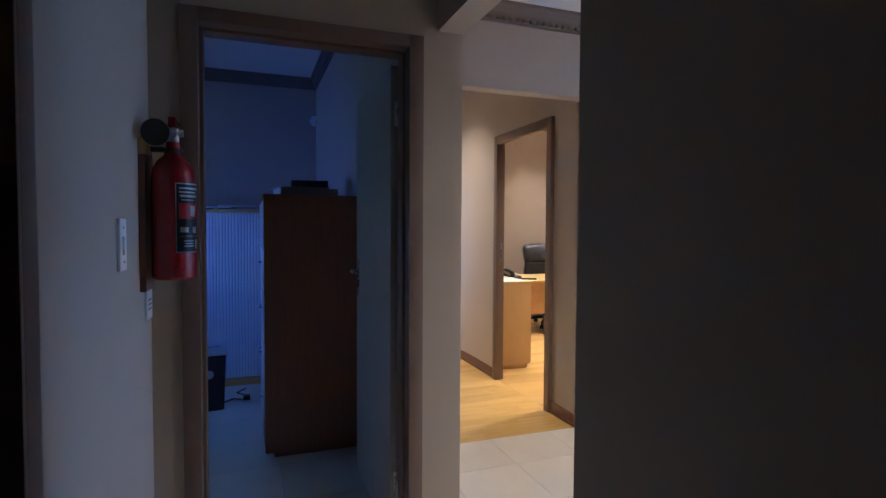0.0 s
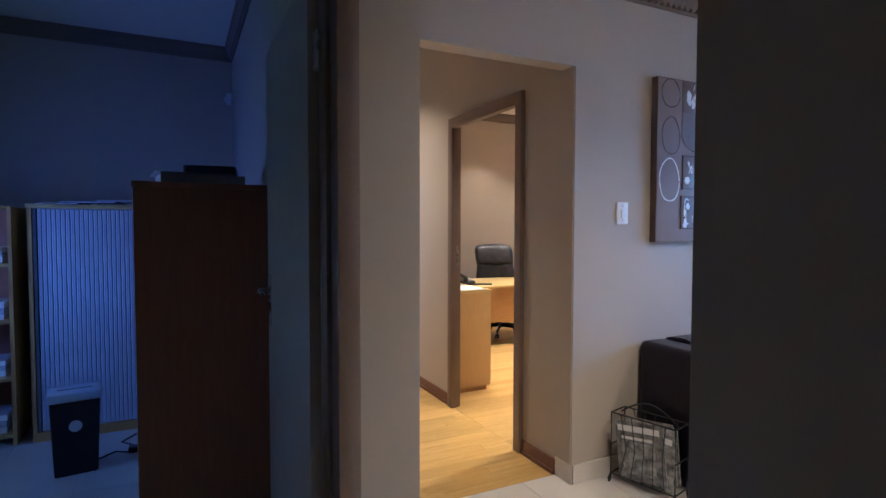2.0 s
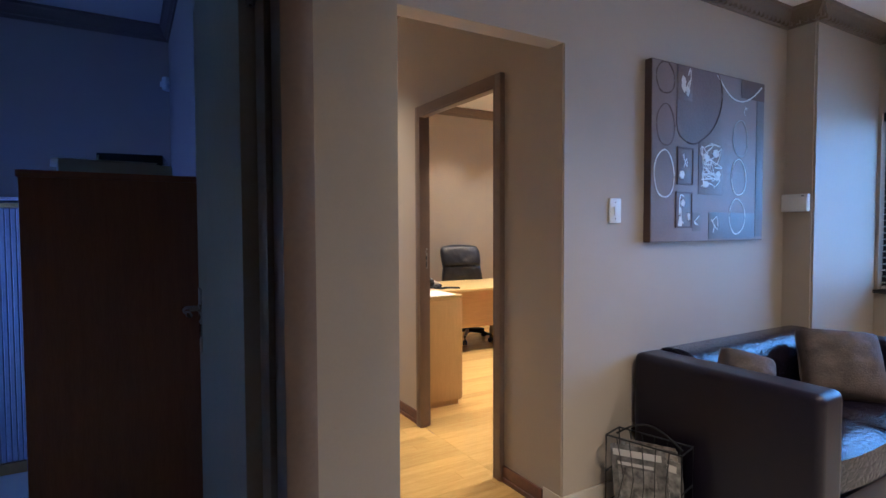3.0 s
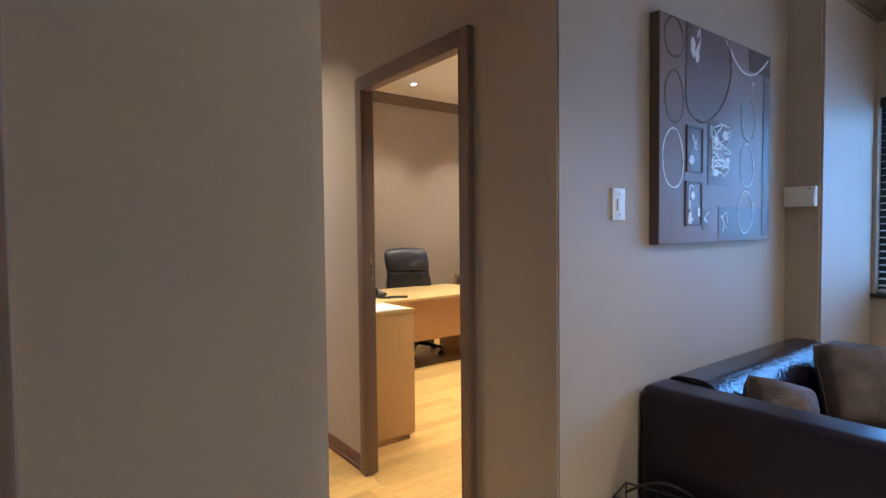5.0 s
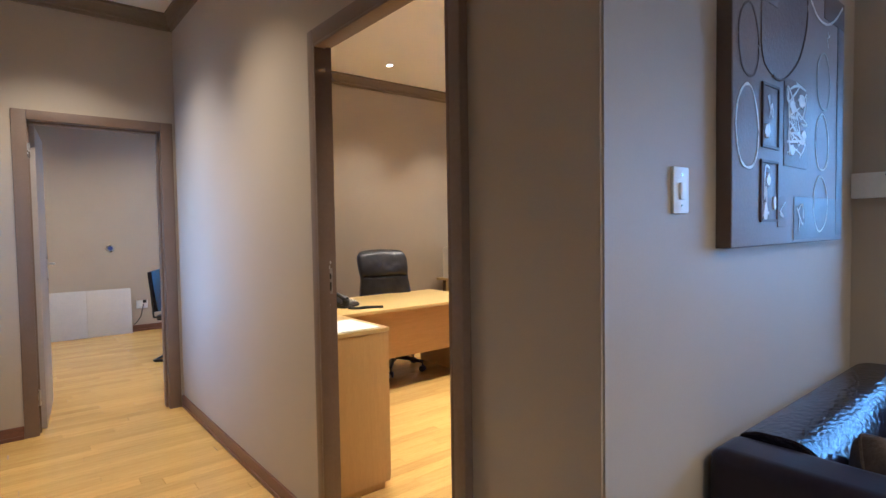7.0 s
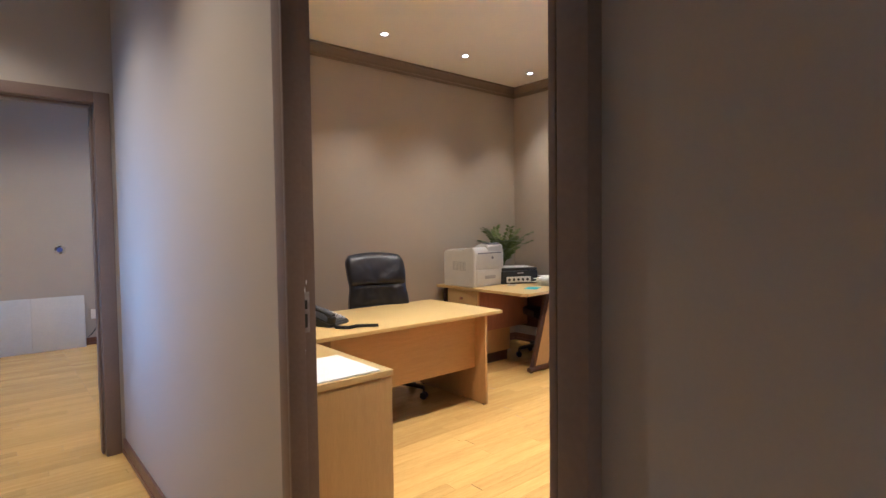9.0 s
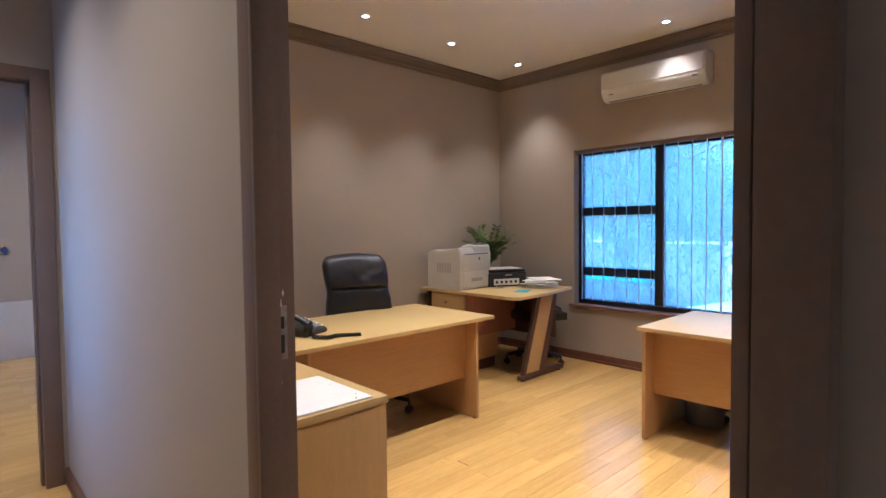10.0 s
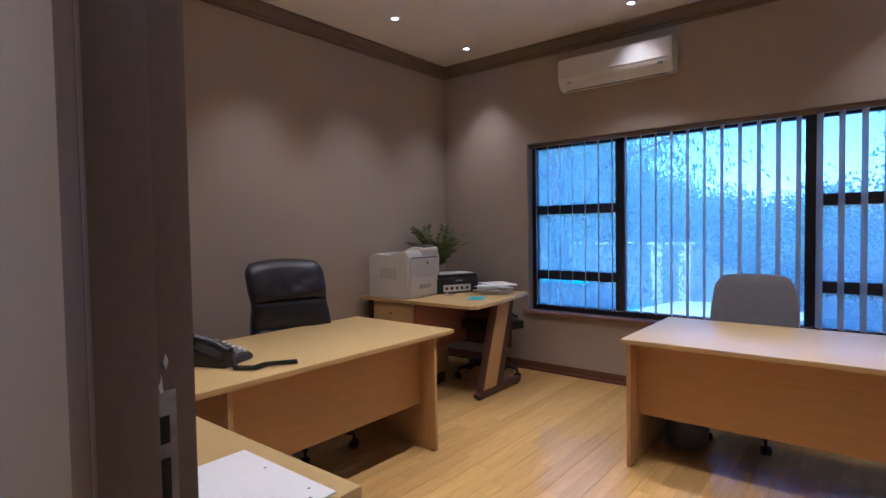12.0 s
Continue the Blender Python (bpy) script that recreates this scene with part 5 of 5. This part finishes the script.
def window(name, x, y0, y1, z0, z1, posts, rails, thick, label):
    """Aluminium window in the y-z plane; posts: y of mullions; rails: (y0, y1, z) of transoms."""
    w = thing(name, pose(x, 0, 0), label, "window", kind="structure")
    t = 0.05
    part("window_frame", merged(box(-0.03, y0, z0, 0.03, y1, z0 + t, 0.003), box(-0.03, y0, z1 - t, 0.03, y1, z1, 0.003), box(-0.03, y0, z0 + t, 0.03, y0 + t, z1 - t, 0.003), box(-0.03, y1 - t, z0 + t, 0.03, y1, z1 - t, 0.003)), M_WINFRAME, w)
    for p, wd in posts:
        part("mullion", box(-0.032, p - wd / 2, z0 + t, 0.032, p + wd / 2, z1 - t, 0.003), M_WINFRAME, w)
    for a, b, z in rails:
        part("transom", box(-0.028, a, z - 0.04, 0.028, b, z + 0.04, 0.003), M_WINFRAME, w)
    edges = sorted([y0 + t] + [p for p, _ in posts] + [y1 - t])
    for a, b in zip(edges, edges[1:]):
        g = part("pane", box(-0.003, a, z0 + t, 0.003, b, z1 - t), M_GLASS, w, "cyan-tinted glass pane with a haze veil", smooth=False)
        g.visible_shadow = False
    return w


wo = window("window_1", 6.47, 3.28, 6.24, 0.55, 2.07, [(5.415, 0.075), (4.085, 0.095)], [(5.4525, 6.19, 1.466), (5.4525, 6.19, 0.876), (3.33, 4.0375, 1.466), (3.33, 4.0375, 0.876)], 0.05, "wide black aluminium office window")
struct("window_sill", box(6.315, 3.24, 0.528, 6.439, 6.28, 0.553, 0.004), M_SILL, "brown tiled window sill", "sill")
window("window_2", 4.98, 0.8, 2.715, 0.91, 2.10, [(2.35, 0.06), (1.4, 0.06)], [], 0.05, "black aluminium reception window")
struct("window_sill_2", box(4.85, 0.76, 0.888, 4.949, 2.732, 0.912, 0.004), M_WINFRAME, "dark reception window sill", "sill")

window("window_3", -1.95, 3.3, 4.1, 1.05, 1.65, [], [], 0.05, "small dark-framed store window")
window("window_5", 0.88, 5.9, 6.5, 0.75, 1.95, [], [], 0.05, "narrow dark-framed hall window")
window("window_4", 4.55, 8.2, 9.8, 0.9, 2.1, [(9.0, 0.06)], [], 0.05, "dark-framed window of the far room")


def vertical_blind():
    b = thing("vertical_blind", pose(6.395, 0, 0), "cream vertical louvre blind, slats turned open", "blind")
    part("head_rail", box(-0.022, 3.285, 2.035, 0.022, 6.235, 2.068, 0.003), M_CORN, b)
    k = 0
    y = 3.34
    rr = random.Random(8)
    while y < 6.22:
        a = radians(28 + rr.uniform(-2.5, 2.5))
        dx, dy = math.cos(a) * 0.043, math.sin(a) * 0.043
        bm = bmesh.new()
        nx, ny = -math.sin(a), math.cos(a)
        cols = []
        for i in range(5):
            s = i / 2 - 1
            bow = 0.004 * (1 - s * s)
            cols.append([bm.verts.new((dx * s + nx * bow, y + dy * s + ny * bow, z)) for z in (0.60, 2.034)])
        for p, q in zip(cols, cols[1:]):
            bm.faces.new((p[0], q[0], q[1], p[1]))
        bmesh.ops.solidify(bm, geom=list(bm.faces), thickness=0.0012)
        part("slat", bm, M_SLAT, b)
        part("bottom_weight", sweep([(dx * 0.9, y + dy * 0.9, 0.606), (-dx * 0.9, y - dy * 0.9, 0.606)], 0.005, 6), M_SLAT, b)
        y += 0.118
        k += 1
    part("bead_chain", merged(sweep([(0.035, 3.36 + i * 0.0295, 0.606 - 0.012 * math.sin(math.pi * ((i % 4) / 4))) for i in range(96)], 0.0016, 4)), M_WHITEPLASTIC, b)


vertical_blind()


def venetian():
    b = thing("venetian_blind", pose(4.925, 0, 0), "pale venetian blind in the reception window", "blind")
    part("head_rail", box(-0.03, 0.81, 2.04, 0.03, 2.71, 2.098, 0.003), M_WINFRAME, b)
    z = 0.955
    while z < 2.03:
        part("slat", prism([(-0.022, 0.0), (0.0, 0.004), (0.022, 0.006), (0.022, 0.0072), (0.0, 0.0052), (-0.022, 0.0012)], Matrix(((1, 0, 0, 0), (0, 0, 1, 0.83), (0, 1, 0, z), (0, 0, 0, 1))), 1.875), M_SLAT, b)
        z += 0.042
    part("bottom_rail", box(-0.024, 0.83, 0.918, 0.024, 2.705, 0.936, 0.003), M_SLAT, b)
    for y in (1.0, 1.75, 2.5):
        part("ladder_cord", rod((0.0, y, 0.93), (0.0, y, 2.05), 0.0012, n=5), M_SLAT, b)


venetian()
ac2 = thing("air_conditioner", pose(4.88, 1.62, 2.22), "white wall-mounted air conditioner in the reception", "air conditioner")
part("body", prism([(0, 0.02), (0.07, 0.0), (0.165, 0.06), (0.18, 0.11), (0.178, 0.25), (0.15, 0.27), (0, 0.275)], Matrix(((-1, 0, 0, 0), (0, 0, 1, 0), (0, 1, 0, 0), (0, 0, 0, 1))), 0.86, 0.008), M_WHITEPLASTIC, ac2)
part("louvre", box(-0.16, 0.05, 0.03, -0.10, 0.81, 0.045, 0.002), M_WHITEPLASTIC, ac2)

# ---- far room ----
wb = thing("leaning_board", pose(1.83, 10.36, 0, -5), "pale grey board leaning against a wall", "board")
part("sheet", box(-0.62, -0.008, 0, 0.12, 0.008, 0.60, 0.002), mat("pale_board", (0.52, 0.50, 0.48), (0.48, 0.46, 0.44), 0.6), wb)
part("sheet", box(0.121, -0.008, 0, 0.62, 0.008, 0.598, 0.002), mat("pale_board_warm", (0.56, 0.53, 0.49), (0.52, 0.49, 0.45), 0.6), wb)
so = thing("wall_socket", pose(2.585, 10.45, 0.36), "white plastic wall socket above the skirting", "socket")
part("plate", box(-0.07, -0.014, -0.055, 0.07, 0, 0.055, 0.004), M_WHITEPLASTIC, so)
part("socket_face", box(-0.05, -0.018, -0.03, 0.0, -0.013, 0.03, 0.003), M_WHITEPLASTIC, so)
part("plug", box(0.01, -0.05, 0.02, 0.05, -0.013, 0.06, 0.006), M_BLACKPLASTIC, so)
sc = thing("socket_cable", pose(0, 0, 0), "dark cable trailing below a socket", "cable")
part("cord", sweep([(2.60, 10.425, 0.36), (2.56, 10.40, 0.20), (2.50, 10.39, 0.12), (2.47, 10.38, 0.105)], 0.005, 6), M_BLACKPLASTIC, sc)
cg = thing("cable_outlet", pose(2.24, 10.45, 1.133), "small round blue cable outlet on the wall", "outlet")
part("ring", rod((0, -0.012, 0), (0, 0, 0), 0.045, 0.05, 20, b=0.003), M_CHROME, cg)
part("centre", rod((0, -0.015, 0), (0, -0.011, 0), 0.03, n=16), mat("blue_plastic", (0.05, 0.08, 0.3), None, 0.4), cg, "blue centre")


def visitor_chair(m):
    c = thing("visitor_chair", m, "black visitor chair on a bent steel frame", "chair")
    st = cushion(0.46, 0.44, 0.07, 0.3, seed=8)
    st.transform(pose(0, 0, 0.45))
    part("seat", st, M_BLACKLEATHER, c)
    bk = cushion(0.45, 0.44, 0.06, 0.3, seed=9)
    bk.transform(pose(0, 0.24, 0.72, 82))
    part("backrest", bk, M_BLACKLEATHER, c)
    for s in (-1, 1):
        part("frame", sweep([(s * 0.235, 0.25, 0.80), (s * 0.235, 0.23, 0.46), (s * 0.235, -0.20, 0.43), (s * 0.235, -0.24, 0.38), (s * 0.235, -0.22, 0.03), (s * 0.235, -0.19, 0.012), (s * 0.235, 0.24, 0.012)], 0.012, 8), M_BLACKPLASTIC, c)
    part("crossbar", sweep([(-0.235, 0.24, 0.012), (0.235, 0.24, 0.012)], 0.012, 8), M_BLACKPLASTIC, c)


visitor_chair(pose(2.66, 8.42, 0, 0, 0, 55))


# ---- outside ----
GZ = -1.15
M_GRASS = mat("dry_lawn", (0.11, 0.12, 0.045), (0.07, 0.085, 0.03), 0.9, scale=1.5, bump=0.4, bscale=40)
M_PAVE = mat("grey_brick_paving", (0.17, 0.155, 0.145), (0.12, 0.11, 0.105), 0.8, scale=3, bump=0.3, bscale=30)
M_FOLIAGE = mat("tree_leaf", (0.12, 0.18, 0.09), (0.08, 0.13, 0.06), 0.9, scale=2, spec=0.1)
M_FOLIAGE2 = mat("shrub_leaf", (0.13, 0.135, 0.105), (0.09, 0.095, 0.075), 0.9, scale=2, spec=0.1)
leafy(M_FOLIAGE, (0.16, 0.23, 0.11))
leafy(M_FOLIAGE2, (0.13, 0.14, 0.10))
M_BARK = mat("tree_bark", (0.12, 0.09, 0.07), (0.07, 0.05, 0.04), 0.9, scale=6, stretch=(6, 6, 1), bump=0.5, bscale=30)
M_PLASTER = mat("white_garden_wall", (0.66, 0.64, 0.60), (0.58, 0.56, 0.52), 0.8, scale=2, bump=0.1)
M_YARDWALL = mat("grey_green_plaster", (0.20, 0.21, 0.20), (0.15, 0.16, 0.15), 0.85, scale=1.5, bump=0.2)
M_CARGLASS = mat("dark_car_glass", (0.02, 0.022, 0.025), None, 0.06)
M_TAIL = mat("red_tail_lens", (0.45, 0.015, 0.015), None, 0.15)
M_TYRE = mat("black_tyre", (0.02, 0.02, 0.02), None, 0.8)

gbm = bmesh.new()
for a, b, c, d in ((6.57, -400, 400, 400), (-400, -400, -2.0, 400), (-2.0, -400, 6.57, -2.61), (-2.0, 10.56, 6.57, 400)):
    gbm.faces.new([gbm.verts.new(v) for v in ((a, b, GZ), (c, b, GZ), (c, d, GZ), (a, d, GZ))])
bmesh.ops.remove_doubles(gbm, verts=gbm.verts, dist=0.001)
struct("ground", gbm, M_GRASS, "dry green lawn round the building", "ground")
struct("pavement", box(7.4, -12, GZ - 0.05, 13.4, 22, GZ + 0.03), M_PAVE, "grey brick-paved parking area", "pavement")
struct("footing", box(-2.0, -2.61, GZ - 0.1, 6.57, 10.56, -0.101), M_PLASTER, "plastered plinth of the building", "plinth")
gw = thing("garden_wall", pose(19.0, 0, 0), "grey plastered garden wall with white coping", "garden wall", kind="structure")
part("wall_body", box(0, -14, GZ, 0.2, 26, 0.72), M_YARDWALL, gw)
part("coping", box(-0.03, -14, 0.722, 0.23, 26, 0.80, 0.01), M_PLASTER, gw, "white painted coping")
for gy in (8.15, 8.95):
    part("pier", merged(box(-0.06, gy - 0.17, GZ, -0.004, gy + 0.17, 0.715, 0.01), box(-0.08, gy - 0.2, 0.60, -0.062, gy + 0.2, 0.66, 0.004)), M_PLASTER, gw, "white painted pier")


def car(m, paint, label):
    """Hatchback, nose to local -y, 1.7 wide and 4.1 long."""
    c = thing("car", m, label, "car")

    def shell(rows, name, mt, parent):
        bm = bmesh.new()
        rings = [[bm.verts.new((w * x, y, z0 + (z1 - z0) * z)) for x, z in ((-1, 0), (-1.0, 0.55), (-0.93, 0.9), (-0.8, 1), (0.8, 1), (0.93, 0.9), (1.0, 0.55), (1, 0))] for y, w, z0, z1 in rows]
        for p, q in zip(rings, rings[1:]):
            for i in range(7):
                bm.faces.new((p[i], p[i + 1], q[i + 1], q[i]))
        bm.faces.new(rings[0]), bm.faces.new(rings[-1][::-1])
        return part(name, bm, mt, parent)
    body = shell([(-2.05, 0.62, 0.32, 0.58), (-1.95, 0.76, 0.22, 0.70), (-1.3, 0.84, 0.2, 0.86), (-0.9, 0.85, 0.2, 0.92), (0.8, 0.85, 0.2, 0.95), (1.7, 0.83, 0.22, 0.96), (1.98, 0.76, 0.26, 0.90), (2.05, 0.68, 0.34, 0.66)], "body", paint, c)
    shell([(-0.95, 0.74, 0.90, 0.93), (-0.35, 0.70, 0.90, 1.38), (0.4, 0.68, 0.90, 1.45), (1.25, 0.67, 0.90, 1.40), (1.85, 0.70, 0.90, 0.97)], "window_band", M_CARGLASS, c)
    shell([(-0.32, 0.66, 1.36, 1.42), (0.4, 0.65, 1.40, 1.475), (1.3, 0.63, 1.37, 1.425)], "roof", paint, c)
    for s in (-1, 1):
        part("tail_light", box(s * 0.72 - 0.09, 1.86, 0.66, s * 0.72 + 0.09, 2.03, 0.90, 0.03), M_TAIL, c, "red tail light")
        part("headlight", box(s * 0.62 - 0.12, -2.0, 0.52, s * 0.62 + 0.12, -1.86, 0.66, 0.03), M_GREYLIGHT, c)
        for y in (-1.28, 1.25):
            wh = part("wheel", rod((s * 0.66, y, 0.3), (s * 0.87, y, 0.3), 0.3, n=24, b=0.03), M_TYRE, c)
            part("rim", rod((s * 0.80, y, 0.3), (s * 0.88, y, 0.3), 0.19, n=16, b=0.01), M_GREYLIGHT, wh)
    part("number_plate", box(-0.25, 2.05, 0.45, 0.25, 2.062, 0.56, 0.003), M_PAPER, c)


car(pose(8.9, 5.6, GZ + 0.03, 0, 0, 168), mat("cream_car_paint", (0.50, 0.44, 0.29), (0.47, 0.41, 0.27), 0.3, coat=0.6), "cream hatchback parked outside the window")
car(pose(11.9, 8.3, GZ + 0.03, 0, 0, 12), mat("teal_car_paint", (0.05, 0.34, 0.36), (0.045, 0.31, 0.33), 0.25, coat=0.6), "teal hatchback parked beside the lawn")


def tree(m, height, spread, seed, leaf_n, leaf, label, droop=0.0, material=None, trunk=0.16):
    """Tapered trunk, forked limbs, and a crown of many small leaves in uneven clumps."""
    t = thing("tree", m, label, "tree")
    rr = random.Random(seed)
    bms, ends = [], []
    top = Vector((rr.uniform(-0.2, 0.2), rr.uniform(-0.2, 0.2), height * 0.55))
    bms.append(sweep([(0, 0, 0), top * 0.5 + Vector((0.08, 0.05, 0)), top], [trunk, trunk * 0.75, trunk * 0.5], 10))
    for i in range(11):
        a, f = rr.uniform(0, 6.28), rr.uniform(0.35, 1.0)
        p = top * f
        e1 = p + Vector((math.cos(a) * spread * rr.uniform(0.3, 0.55), math.sin(a) * spread * rr.uniform(0.3, 0.55), height * rr.uniform(0.12, 0.3)))
        e2 = e1 + Vector((math.cos(a + rr.uniform(-0.6, 0.6)) * spread * 0.4, math.sin(a + rr.uniform(-0.6, 0.6)) * spread * 0.4, height * rr.uniform(-0.02, 0.16)))
        bms.append(sweep([p, e1, e2], [trunk * 0.32, trunk * 0.2, trunk * 0.06], 7))
        ends += [e1, e2, e1.lerp(e2, 0.5)]
        e3 = e1 + Vector((rr.uniform(-1, 1) * spread * 0.35, rr.uniform(-1, 1) * spread * 0.35, height * rr.uniform(0.02, 0.2)))
        bms.append(sweep([e1, e3], [trunk * 0.15, trunk * 0.05], 6))
        ends.append(e3)
    part("trunk", merged(*bms), M_BARK, t)
    vs, fs = [], []
    for i in range(leaf_n):
        c = ends[rr.randrange(len(ends))]
        g = Vector((rr.gauss(0, 1), rr.gauss(0, 1), rr.gauss(0, 0.7))) * spread * 0.16
        q = c + g
        q.z -= droop * rr.random() ** 1.3 * height * 0.45
        q.z = max(q.z, 0.1)
        u = Vector((rr.gauss(0, 1), rr.gauss(0, 1), rr.gauss(0, 1) - 2.5 * droop)).normalized()
        w = u.cross(Vector((rr.gauss(0, 1), rr.gauss(0, 1), rr.gauss(0, 1)))).normalized()
        ln, wd = leaf * rr.uniform(0.7, 1.4), leaf * (0.16 if droop else 0.38)
        b = len(vs)
        vs += [q, q + u * ln * 0.5 + w * wd, q + u * ln, q + u * ln * 0.5 - w * wd]
        fs.append((b, b + 1, b + 2, b + 3))
    me = bpy.data.meshes.new("crown")
    me.from_pydata(vs, [], fs)
    me.materials.append(material or M_FOLIAGE)
    cr = new("crown", me)
    cr.parent = t
    tagged(cr, kind="stuff")
    return t


tree(pose(13.6, 9.5, GZ), 8.6, 4.5, 3, 40000, 0.115, "weeping willow with long hanging foliage", droop=1.0, trunk=0.3)
tree(pose(17.2, 5.3, GZ), 3.0, 1.9, 5, 24000, 0.085, "broad green garden tree by a wall")
tree(pose(16.2, 1.5, GZ), 5.8, 2.4, 6, 24000, 0.085, "rounded green garden tree")
tree(pose(24.5, 13.0, GZ), 6.5, 4.0, 8, 24000, 0.14, "tall green tree behind a garden wall")
tree(pose(24.0, -0.2, GZ), 5.2, 3.6, 9, 22000, 0.13, "tall green tree behind a garden wall")
tree(pose(10.8, 2.9, GZ), 3.6, 1.6, 7, 13000, 0.055, "grey-green leafy shrub near the window", material=M_FOLIAGE2, trunk=0.06)
tree(pose(10.9, 0.8, GZ), 4.0, 1.9, 17, 13000, 0.06, "grey-green leafy shrub beside the paving", material=M_FOLIAGE2, trunk=0.06)
tree(pose(21.0, 16.5, GZ), 6.5, 4.2, 19, 24000, 0.15, "tall green tree beyond the drive")
tree(pose(30.0, 14.5, GZ), 5.0, 4.0, 23, 24000, 0.15, "broad green tree beyond the garden wall")
tree(pose(23.0, 7.0, GZ), 3.7, 2.8, 31, 20000, 0.10, "low green tree behind the garden wall")
tree(pose(23.5, 10.8, GZ), 4.4, 3.0, 33, 20000, 0.11, "bushy green tree behind the garden wall")
tree(pose(14.5, 14.5, GZ), 6.0, 3.0, 12, 12000, 0.12, "green garden tree beside the drive")
tree(pose(13.0, -4.5, GZ), 5.0, 2.6, 14, 9000, 0.12, "green garden tree beside the drive")

# ---- floors: tiles and planks, piece by piece ----
TILE = 0.42
tile_mesh = {}


def piece(name, key, dims, m, material, parent):
    """One floor piece; alike pieces share their mesh."""
    if key not in tile_mesh:
        w, d, h, b = dims
        me = bpy.data.meshes.new(name)
        z0 = -h
        me.from_pydata([(0, 0, z0), (w, 0, z0), (w, d, z0), (0, d, z0), (0, 0, -b), (w, 0, -b), (w, d, -b), (0, d, -b), (b, b, 0), (w - b, b, 0), (w - b, d - b, 0), (b, d - b, 0)], [], [(0, 1, 5, 4), (1, 2, 6, 5), (2, 3, 7, 6), (3, 0, 4, 7), (4, 5, 9, 8), (5, 6, 10, 9), (6, 7, 11, 10), (7, 4, 8, 11), (8, 9, 10, 11)])
        me.materials.append(material)
        tile_mesh[key] = me
    ob = new(name, tile_mesh[key])
    ob.parent, ob.matrix_local = parent, m
    return ob


tf = thing("floor_tiles", pose(0, 0, 0), "cream ceramic floor tiles with grey joints", "floor", kind="structure")


def lay_tiles(x0, y0, x1, y1, ox, oy):
    i0, i1 = math.floor((x0 - ox) / TILE), math.ceil((x1 - ox) / TILE)
    j0, j1 = math.floor((y0 - oy) / TILE), math.ceil((y1 - oy) / TILE)
    for i in range(i0, i1):
        for j in range(j0, j1):
            a, b = max(x0, ox + i * TILE), max(y0, oy + j * TILE)
            c, d = min(x1, ox + (i + 1) * TILE), min(y1, oy + (j + 1) * TILE)
            if c - a > 0.02 and d - b > 0.02:
                w, h = round(c - a - 0.0024, 3), round(d - b - 0.0024, 3)
                piece("tile", ("t", w, h), (w, h, 0.003, 0.0012), pose(a + 0.0012, b + 0.0012, 0), M_TILE, tf)


lay_tiles(-0.163, -0.4, 0.97, 2.038, 1.567, 2.66)
lay_tiles(0.973, -0.4, 4.87, 3.03, 1.567, 2.66)
lay_tiles(-0.03, 2.04, 0.762, 2.15, 1.567, 2.66)
lay_tiles(-1.89, 2.15, 0.82, 5.75, 1.567, 2.66)

pf = thing("floor_planks", pose(0, 0, 0), "warm oak strip floor in mixed tones", "floor", kind="structure")
PW = 0.088
rr = random.Random(31)
far_v, far_f = [], []
near = 0
LENGTHS = (0.6, 0.8, 1.0, 1.2, 1.5)


def lay_planks(x0, x1, y0, y1, near_x):
    """Strips along x; the ones on the walked side are pieces of their own."""
    global near
    y = y0
    while y < y1 - 0.005:
        w = min(PW, y1 - y)
        x = x0 - rr.uniform(0, 0.6)
        while x < x1:
            ln = rr.choice(LENGTHS)
            a, b = max(x, x0), min(x + ln, x1)
            if b - a > 0.03:
                if near < 300 and a < near_x:
                    piece("plank", ("p", round(b - a, 2), round(w, 3)), (b - a - 0.001, w - 0.0012, 0.003, 0.0004), pose(a, y, 0), M_PLANK, pf)
                    near += 1
                else:
                    k = len(far_v)
                    c, d, q = b - 0.001, y + w - 0.0012, 0.0004
                    far_v.extend([(a, y, -q), (c, y, -q), (c, d, -q), (a, d, -q), (a + q, y + q, 0), (c - q, y + q, 0), (c - q, d - q, 0), (a + q, d - q, 0)])
                    far_f.extend([(k + 4, k + 5, k + 6, k + 7), (k, k + 1, k + 5, k + 4), (k + 1, k + 2, k + 6, k + 5), (k + 2, k + 3, k + 7, k + 6), (k + 3, k, k + 4, k + 7)])
            x += ln
        y += w


lay_planks(0.974, 2.21, 3.03, 6.63, 9)
lay_planks(2.21, 6.348, 3.006, 7.198, 4.2)
lay_planks(1.275, 2.14, 6.63, 6.742, 0)
lay_planks(-0.99, 2.21, 6.742, 10.448, 0)
lay_planks(2.21, 4.49, 7.312, 10.448, 0)
me = bpy.data.meshes.new("plank_field")
me.from_pydata(far_v, [], far_f)
me.materials.append(M_PLANK)
ob = new("plank_field", me)
ob.parent = pf
tagged(ob, kind="stuff")
